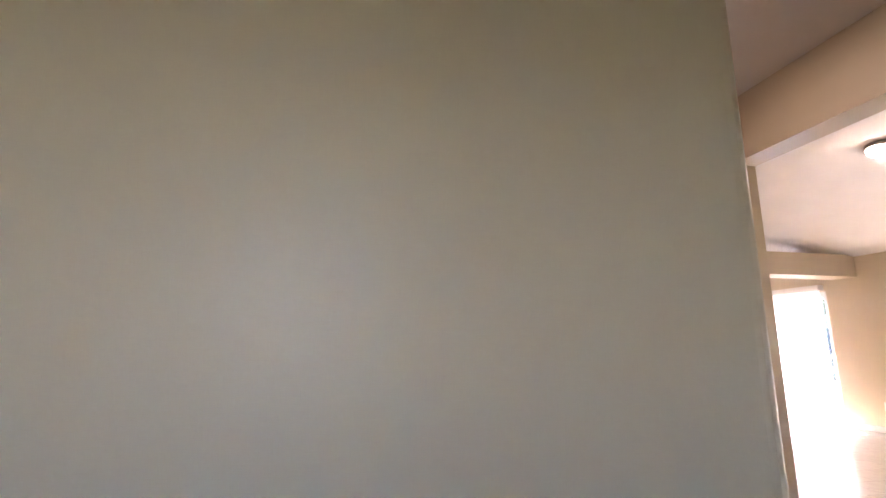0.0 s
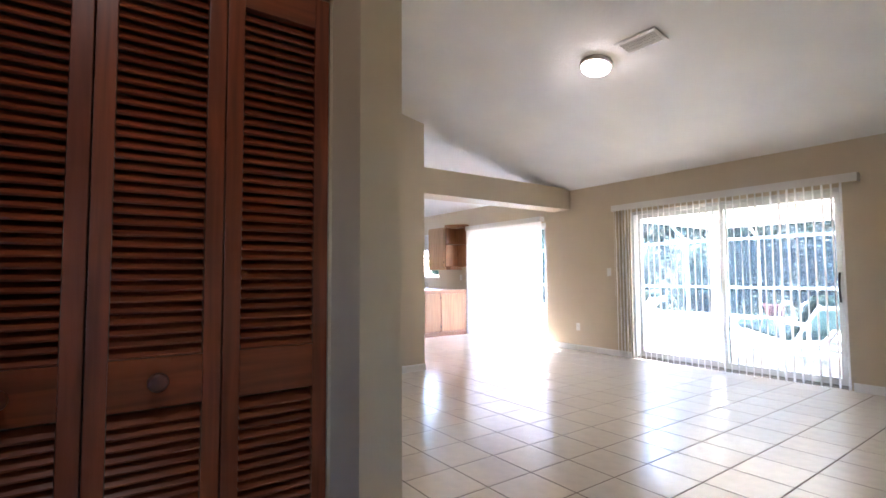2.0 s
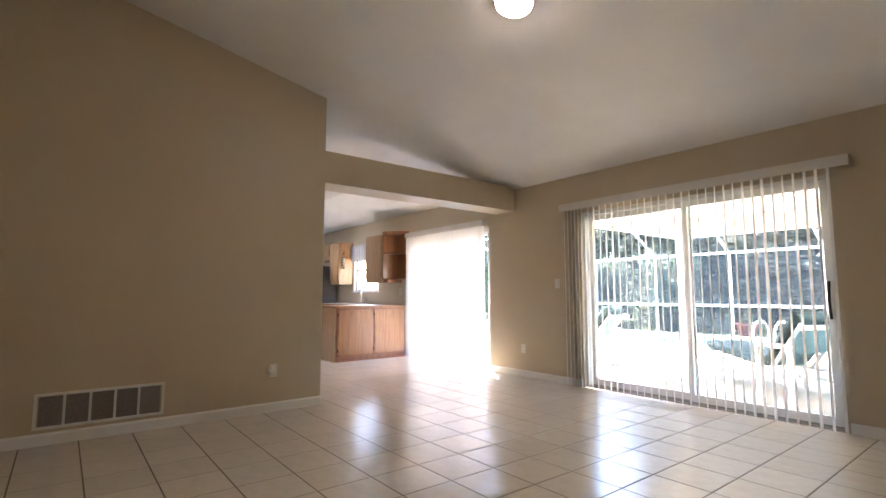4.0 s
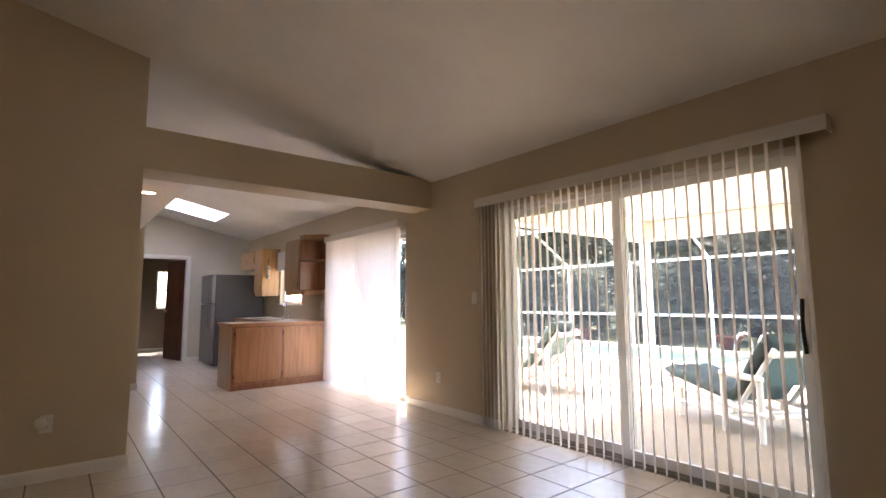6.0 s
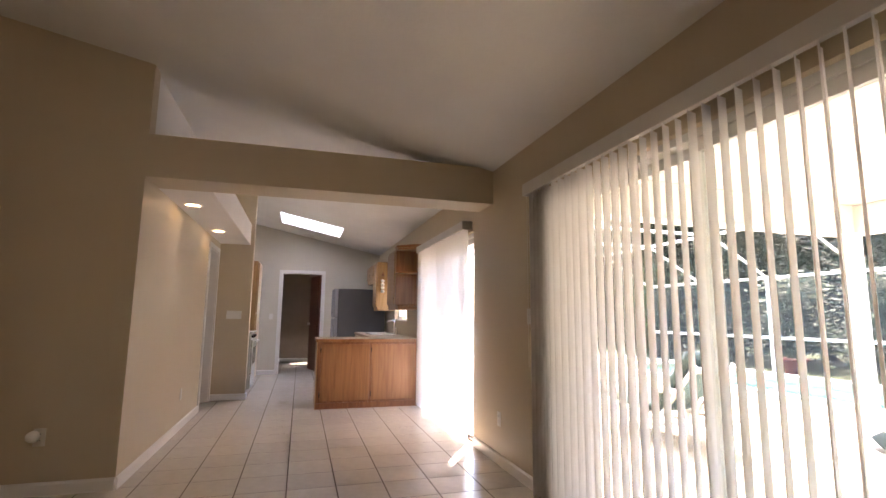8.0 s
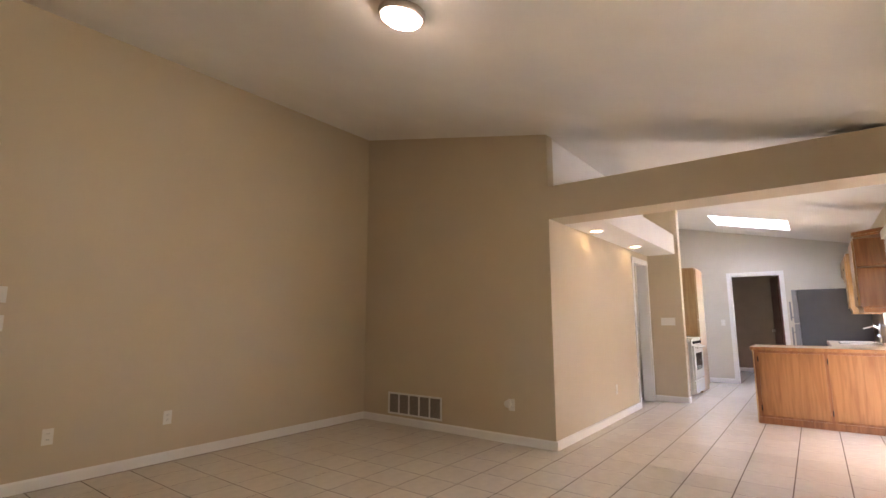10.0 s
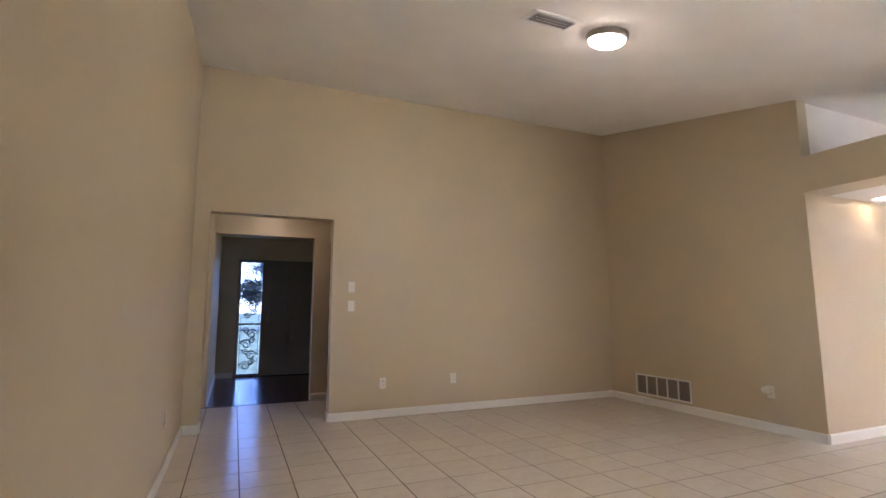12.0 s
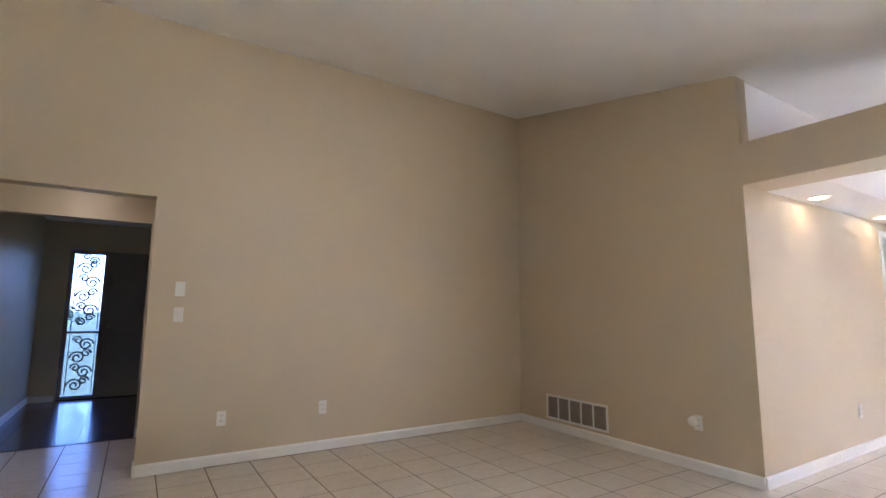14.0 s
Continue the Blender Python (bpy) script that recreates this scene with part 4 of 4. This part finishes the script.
struct(link_mesh("patio_beam", boxes((LX - 0.1, LX + 0.12, -1.5, 6.82, 2.06, 2.34), (X2 + 0.2, LX - 0.1, 6.6, 6.82, 2.06, 2.4)), WHITE), "white patio edge beam", "beam")
for y in (1.2, 6.7):
    post = thing("patio_post", LX, y, DZ, 0, "square white patio post on the deck", "post", "patio posts")
    part("shaft", boxes((-0.06, 0.06, -0.06, 0.06, 0, 2.11, 0.004)), WHITE, post)
    part("base", boxes((-0.075, 0.075, -0.075, 0.075, 0, 0.08, 0.004)), WHITE, post)

# screen cage round the pool
CX = 18.3
cage = thing("screen_cage", CX, 0, DZ, 0, "white aluminium pool screen cage frame", "screen enclosure")
ys = [-0.2 + i * 2.03 for i in range(9)]
for y in ys:
    part("post", boxes((-0.03, 0.03, y - 0.03, y + 0.03, 0, 2.25)), ALU, cage)
    bm = rod(bmesh.new(), (0, y, 2.22), (-1.6, y, 3.15), 0.035, 4)
    rod(bm, (-1.6, y, 3.15), (LX - CX + 0.15, y, 3.15), 0.035, 4)
    if y < 6.9:
        rod(bm, (LX - CX + 0.15, y, 3.15), (LX - CX + 0.15, y, 2.4), 0.03, 4)
    else:
        rod(bm, (LX - CX + 0.15, y, 3.15), (X2 + 0.2 - CX, y, 2.6), 0.035, 4)
    part("rafter", bm, ALU, cage)
part("rail", boxes((-0.025, 0.025, ys[0], ys[-1], 0.8, 0.86)), ALU, cage)
part("rail", boxes((-0.025, 0.025, ys[0], ys[-1], 2.19, 2.25)), ALU, cage)
part("rail", boxes((-1.63, -1.57, ys[0], ys[-1], 3.12, 3.18)), ALU, cage)
part("sill", boxes((-0.03, 0.03, ys[0], ys[-1], 0, 0.04)), ALU, cage)
SCREEN = bpy.data.materials.new("grey_insect_screen")
SCREEN.use_nodes = True
nt = SCREEN.node_tree
nt.nodes["Principled BSDF"].inputs["Base Color"].default_value = (0.045, 0.046, 0.045, 1)
nt.nodes["Principled BSDF"].inputs["Roughness"].default_value = 0.8
nt.nodes["Principled BSDF"].inputs["Specular IOR Level"].default_value = 0.05
tp, mx = nt.nodes.new("ShaderNodeBsdfTransparent"), nt.nodes.new("ShaderNodeMixShader")
mx.inputs[0].default_value = 0.3
nt.links.new(tp.outputs[0], mx.inputs[1])
nt.links.new(nt.nodes["Principled BSDF"].outputs[0], mx.inputs[2])
nt.links.new(mx.outputs[0], nt.nodes["Material Output"].inputs[0])
part("mesh", boxes((0.028, 0.03, ys[0], ys[-1], 0.04, 2.19)), SCREEN, cage, "fine grey screen mesh").visible_shadow = False
part("roof_mesh", prism(bmesh.new(), [(0.02, 2.26), (0.022, 2.262), (-1.598, 3.202), (-1.6, 3.2)], "y", ys[0], ys[-1]), SCREEN, cage, "fine grey screen mesh").visible_shadow = False


# lounger with an upright back
def tufted(bm, path, half, thick, pitch):
    """A tufted pad along a bent line of (u, z) points: top and under side, rounded edges, dimples every pitch."""
    lengths = [0.0]
    for (u0, z0), (u1, z1) in zip(path, path[1:]):
        lengths.append(lengths[-1] + math.hypot(u1 - u0, z1 - z0))
    nu, nv = 44, 24

    def at(d):
        for k in range(len(path) - 1):
            if d <= lengths[k + 1] + 1e-9:
                f = (d - lengths[k]) / (lengths[k + 1] - lengths[k])
                (u0, z0), (u1, z1) = path[k], path[k + 1]
                n = Vector((z0 - z1, u1 - u0)).normalized()
                return u0 + (u1 - u0) * f, z0 + (z1 - z0) * f, n.x, n.y
    grids = []
    for side in (1, -1):
        grid = []
        for i in range(nu + 1):
            d = lengths[-1] * i / nu
            u, z, nx, nz = at(d)
            row = []
            for j in range(nv + 1):
                v = -half + 2 * half * j / nv
                edge = min(d, lengths[-1] - d, half - abs(v))
                rim = min(1.0, max(0.0, edge / 0.045)) ** 0.5
                tuft = (math.cos(2 * math.pi * d / pitch) * math.cos(2 * math.pi * v / pitch) + 1) / 2
                h = thick / 2 * rim * (1.0 - 0.38 * tuft ** 3)
                row.append(bm.verts.new((u + side * nx * h, v, z + side * nz * h)))
            grid.append(row)
        grids.append(grid)
    for side, grid in enumerate(grids):
        for i in range(nu):
            for j in range(nv):
                q = (grid[i][j], grid[i + 1][j], grid[i + 1][j + 1], grid[i][j + 1])
                bm.faces.new(q if side == 0 else q[::-1])
    bmesh.ops.remove_doubles(bm, verts=bm.verts[:], dist=1e-4)
    bmesh.ops.recalc_face_normals(bm, faces=bm.faces[:])
    return bm


def lounger(x, y, rz, label):
    ob = thing("sun_lounger", x, y, DZ, rz, label, "lounger", "patio loungers")
    W, R = 0.31, 0.026
    for s in (-W, W):
        part("side_rail", rod(rod(bmesh.new(), (0.0, s, 0.25), (0.56, s, 0.25), R), (0.56, s, 0.25), (1.52, s, 0.36), R), PVC, ob)
        part("low_rail", rod(bmesh.new(), (0.12, s, 0.14), (1.2, s, 0.16), 0.02), PVC, ob)
        for u, h in ((0.12, 0.52), (0.56, 0.52), (1.2, 0.32)):
            part("leg", rod(bmesh.new(), (u, s, 0), (u, s, h), R), PVC, ob)
        bm = rod(bmesh.new(), (0.1, s, 0.535), (0.58, s, 0.535), 0.03)
        for u in (0.12, 0.56):
            bmesh.ops.create_uvsphere(bm, u_segments=12, v_segments=8, radius=0.034, matrix=Matrix.Translation((u, s, 0.53)))
        part("armrest", bm, PVC, ob)
        part("back_post", rod(bmesh.new(), (0.42, s * 0.86, 0.26), (-0.02, s * 0.86, 0.8), 0.022), PVC, ob)
        part("prop", rod(bmesh.new(), (0.14, s * 0.86, 0.25), (0.2, s * 0.86, 0.52), 0.018), PVC, ob)
    for u, z in ((0.0, 0.25), (1.52, 0.36), (0.56, 0.14), (0.12, 0.25)):
        part("cross_bar", rod(bmesh.new(), (u, -W, z), (u, W, z), 0.02), PVC, ob)
    part("back_bar", rod(bmesh.new(), (-0.05, -W, 0.76), (-0.05, W, 0.76), 0.028), PVC, ob)
    smooth(part("seat_cushion", tufted(bmesh.new(), [(0.46, 0.335), (0.75, 0.345), (1.52, 0.445)], 0.29, 0.12, 0.19), CUSH, ob))
    smooth(part("back_cushion", tufted(bmesh.new(), [(0.04, 0.92), (0.5, 0.33)], 0.29, 0.12, 0.19), CUSH, ob))
    sl = part("sling", boxes((0, 0.42, -0.27, 0.27, -0.004, 0.004, 0.002)), SLING, ob, "pale teal back sling")
    sl.matrix_basis = pose(0.24, 0, 0.455, 0, -128, 0)
    return ob


lounger(11.06, 4.22, 60, "white tube lounger with faded teal tufted cushions")
lounger(11.62, 7.05, 98, "white tube lounger further along the shaded patio")

# pots, handrail
for x, y in ((18.62, 7.7), (18.65, 11.75), (18.7, 4.6)):
    pot = thing("plant_pot", x, y, -0.1, 0, "dark red garden pot outside the screen", "plant pot", "garden pots")
    smooth(part("pot", lathe([(0.0, 0.0), (0.17, 0.0), (0.25, 0.36), (0.28, 0.36), (0.28, 0.42), (0.24, 0.42), (0.22, 0.36), (0.0, 0.36)], 24), POT, pot))
    rnd = random.Random(int(x * 10 + y * 7))
    bm = bmesh.new()
    for i in range(50):
        a, r, h = rnd.uniform(0, 6.28), rnd.uniform(0.02, 0.25), rnd.uniform(0.45, 0.75)
        rod(bm, (r * 0.3 * math.cos(a), r * 0.3 * math.sin(a), 0.36), (r * math.cos(a), r * math.sin(a), h), 0.012, 4, 0.002)
    part("foliage", bm, LEAFL, pot)
hr = thing("pool_handrail", 17.8, 6.75, DZ + 0.06, 0, "white arched pool handrail", "handrail")
for dy in (0.0, 0.45):
    bm = bmesh.new()
    pts = [(0.5 - 0.5 * math.cos(math.pi * i / 10) - 0.25, 0.42 * math.sin(math.pi * i / 10) ** 0.7) for i in range(11)]
    for (a, b), (c, d) in zip(pts, pts[1:]):
        rod(bm, (a, dy, b), (c, dy, d), 0.02, 8)
    part("tube", bm, PVC, hr)


# ---- trees and shrubs ----
def tree(x, y, h, spread, seed, leafm, n, label, low=0.35, bush=False):
    rnd = random.Random(seed)
    ob = thing("shrub" if bush else "tree", x, y, -0.1, 0, label, "shrub" if bush else "tree", "garden shrubs" if bush else "trees past the lawn")
    bm = bmesh.new()
    tips = []
    stems = 5 if bush else 1
    for s in range(stems):
        a0 = rnd.uniform(0, 6.28)
        p = Vector((0.1 * math.cos(a0) * (stems > 1), 0.1 * math.sin(a0) * (stems > 1), 0))
        r = (0.02 if bush else 0.035) * h / (2 if bush else 1) + 0.02
        segs = 5
        for i in range(segs):
            q = p + Vector((rnd.uniform(-0.12, 0.12) * h * 0.3, rnd.uniform(-0.12, 0.12) * h * 0.3, h * 0.8 / segs))
            rod(bm, p, q, r, 8, r * 0.8)
            r *= 0.8
            p = q
            if i >= (0 if bush else 1):
                for k in range(3):
                    a, up = rnd.uniform(0, 6.28), rnd.uniform(0.1, 0.6)
                    ln = spread * rnd.uniform(0.5, 1.0) * (1.0 - 0.12 * i)
                    tip = p + Vector((math.cos(a) * ln, math.sin(a) * ln, up * ln))
                    rod(bm, p, tip, r * 0.45, 5, r * 0.12)
                    tips += [p.lerp(tip, f) for f in (0.5, 0.75, 1.0)]
        tips.append(p)
    part("trunk", bm, BARK, ob)
    verts, faces = [], []
    for i in range(n):
        c = rnd.choice(tips) + Vector((rnd.gauss(0, 0.3), rnd.gauss(0, 0.3), rnd.gauss(0, 0.25))) * spread * 0.55
        s = rnd.uniform(0.08, 0.2) * (0.6 if bush else 1.0)
        u = Vector((rnd.gauss(0, 1), rnd.gauss(0, 1), rnd.gauss(0, 1))).normalized()
        v = u.orthogonal().normalized()
        k = len(verts)
        verts += [c - u * s, c + v * s * 0.4, c + u * s, c - v * s * 0.4]
        faces.append((k, k + 1, k + 2, k + 3))
    me = bpy.data.meshes.new("crown")
    me.from_pydata([tuple(v) for v in verts], [], faces)
    me.materials.append(leafm)
    cr = new("crown", me)
    cr.parent = ob
    return ob


t_a = tree(23.4, 3.0, 7.5, 2.4, 11, LEAF, 20000, "dense dark green tree past the lawn")
t_b = tree(24.5, 9.0, 8.5, 2.6, 12, LEAF, 20000, "dense dark green tree past the lawn")
t_c = tree(22.6, 6.2, 5.0, 1.8, 13, LEAF, 16000, "smaller dark green tree past the lawn")
rnd = random.Random(5)
for i in range(22):
    src = (t_a, t_b, t_c)[i % 3]
    yy = -14 + i * 2.1
    copy_thing(src, pose(22.6 + rnd.uniform(0, 4.5), yy + rnd.uniform(-0.8, 0.8), -0.1, 0, 0, rnd.uniform(0, 360)))
hedge = tree(21.6, -4.0, 3.4, 1.7, 31, LEAF, 16000, "tall dark green hedge shrub behind the lawn", bush=True)
for i in range(17):
    copy_thing(hedge, pose(22.2 + 0.5 * (i % 3), -2.0 + i * 1.9, -0.1, 0, 0, 53 * i))
for i in range(9):
    copy_thing((t_b, t_a)[i % 2], pose(29.5 + 0.9 * (i % 3), -12 + i * 4.6, -0.1, 0, 0, 77 * i))
s_a = tree(20.6, 13.2, 2.6, 1.2, 21, LEAFL, 4000, "light green leafy shrub outside the screen", bush=True)
s_b = tree(21.0, 16.0, 3.2, 1.4, 22, LEAFL, 4000, "light green leafy shrub outside the screen", bush=True)
for i, (x, y) in enumerate(((20.2, 10.6), (21.4, 19.0), (20.8, 22.0), (19.5, 17.4)
                           )):
    copy_thing((s_a, s_b)[i % 2], pose(x, y, -0.1, 0, 0, 70 * i))
copy_thing(s_a, pose(-9.5, 0.6, -0.1, 0, 0, 40))
copy_thing(t_a, pose(-26, 5.0, -0.1, 0, 0, 200))

# ---- floor pieces ----
PITCH, GAP = 0.3335, 0.008
TX, TY = 7.03, 7.162


def tile_mesh():
    bm = boxes((GAP / 2, PITCH - GAP / 2, GAP / 2, PITCH - GAP / 2, -0.012, 0.0))
    top_e = [e for e in bm.edges if all(v.co.z > -0.001 for v in e.verts)]
    bmesh.ops.bevel(bm, geom=top_e, offset=0.0012, segments=1, affect="EDGES")
    return bm


me_tile = bpy.data.meshes.new("tile")
bm = tile_mesh()
bm.to_mesh(me_tile)
tverts = [v.co.copy() for v in bm.verts]
bm.verts.index_update()
tfaces = [[v.index for v in f.verts] for f in bm.faces]
bm.free()
me_tile.materials.append(TILE)
floor_ob = struct(new("floor"), "cream glazed square floor tiles with brown grout", "floor")
rest_v, rest_f = [], []
i0, i1 = math.floor((2.65 - TX) / PITCH), math.ceil((X2 - TX) / PITCH)
j0, j1 = math.floor((-1.2 - TY) / PITCH), math.ceil((16.5 - TY) / PITCH)


def tiled(xc, yc):
    if X0 - 0.1 < xc < X2 + 0.1 and YS - 0.1 < yc < YV + 0.1:
        return True
    if 2.7 < xc < X0 - 0.05 and -1.2 < yc < 3.75:
        return True
    if X1 - 0.1 < xc < X2 + 0.1 and YV < yc < 10.8:
        return True
    if 6.2 < xc < X2 + 0.1 and 10.7 < yc < 16.5:
        return True
    return 4.7 < xc < X1 and 8.5 < yc < 11.4


for i in range(i0, i1 + 1):
    for j in range(j0, j1 + 1):
        x, y = TX + i * PITCH, TY + j * PITCH
        xc, yc = x + PITCH / 2, y + PITCH / 2
        if not tiled(xc, yc):
            continue
        inside = X0 + 0.02 < x and x + PITCH < X2 - 0.02 and y > YS
        if inside and yc < 8.3:
            o = new("tile", me_tile)
            o.parent = floor_ob
            o.location = (x, y, 0)
        else:
            k = len(rest_v)
            ax = X2 + 0.03
            lim = 2.652
            for v in tverts:
                rest_v.append((min(max(v.x + x, lim), ax), v.y + y, v.z))
            rest_f += [[k + q for q in f] for f in tfaces]
me = bpy.data.meshes.new("tile_rest")
me.from_pydata(rest_v, [], rest_f)
me.materials.append(TILE)
ob = new("tile_rest", me)
ob.parent = floor_ob
ob["kind"] = "stuff"
y = -1.28
row = 0
while y < 4.28:
    x = FX - 0.1 - (row * 0.43) % 1.2
    while x < 2.64:
        a, b = max(x, FX - 0.1), min(x + 1.197, 2.64)
        if b - a > 0.05:
            part("plank", boxes((a, b, y, min(y + 0.187, 4.28), -0.01, 0.0)), PLANK, foyer_floor)
        x += 1.2
    y += 0.19
    row += 1
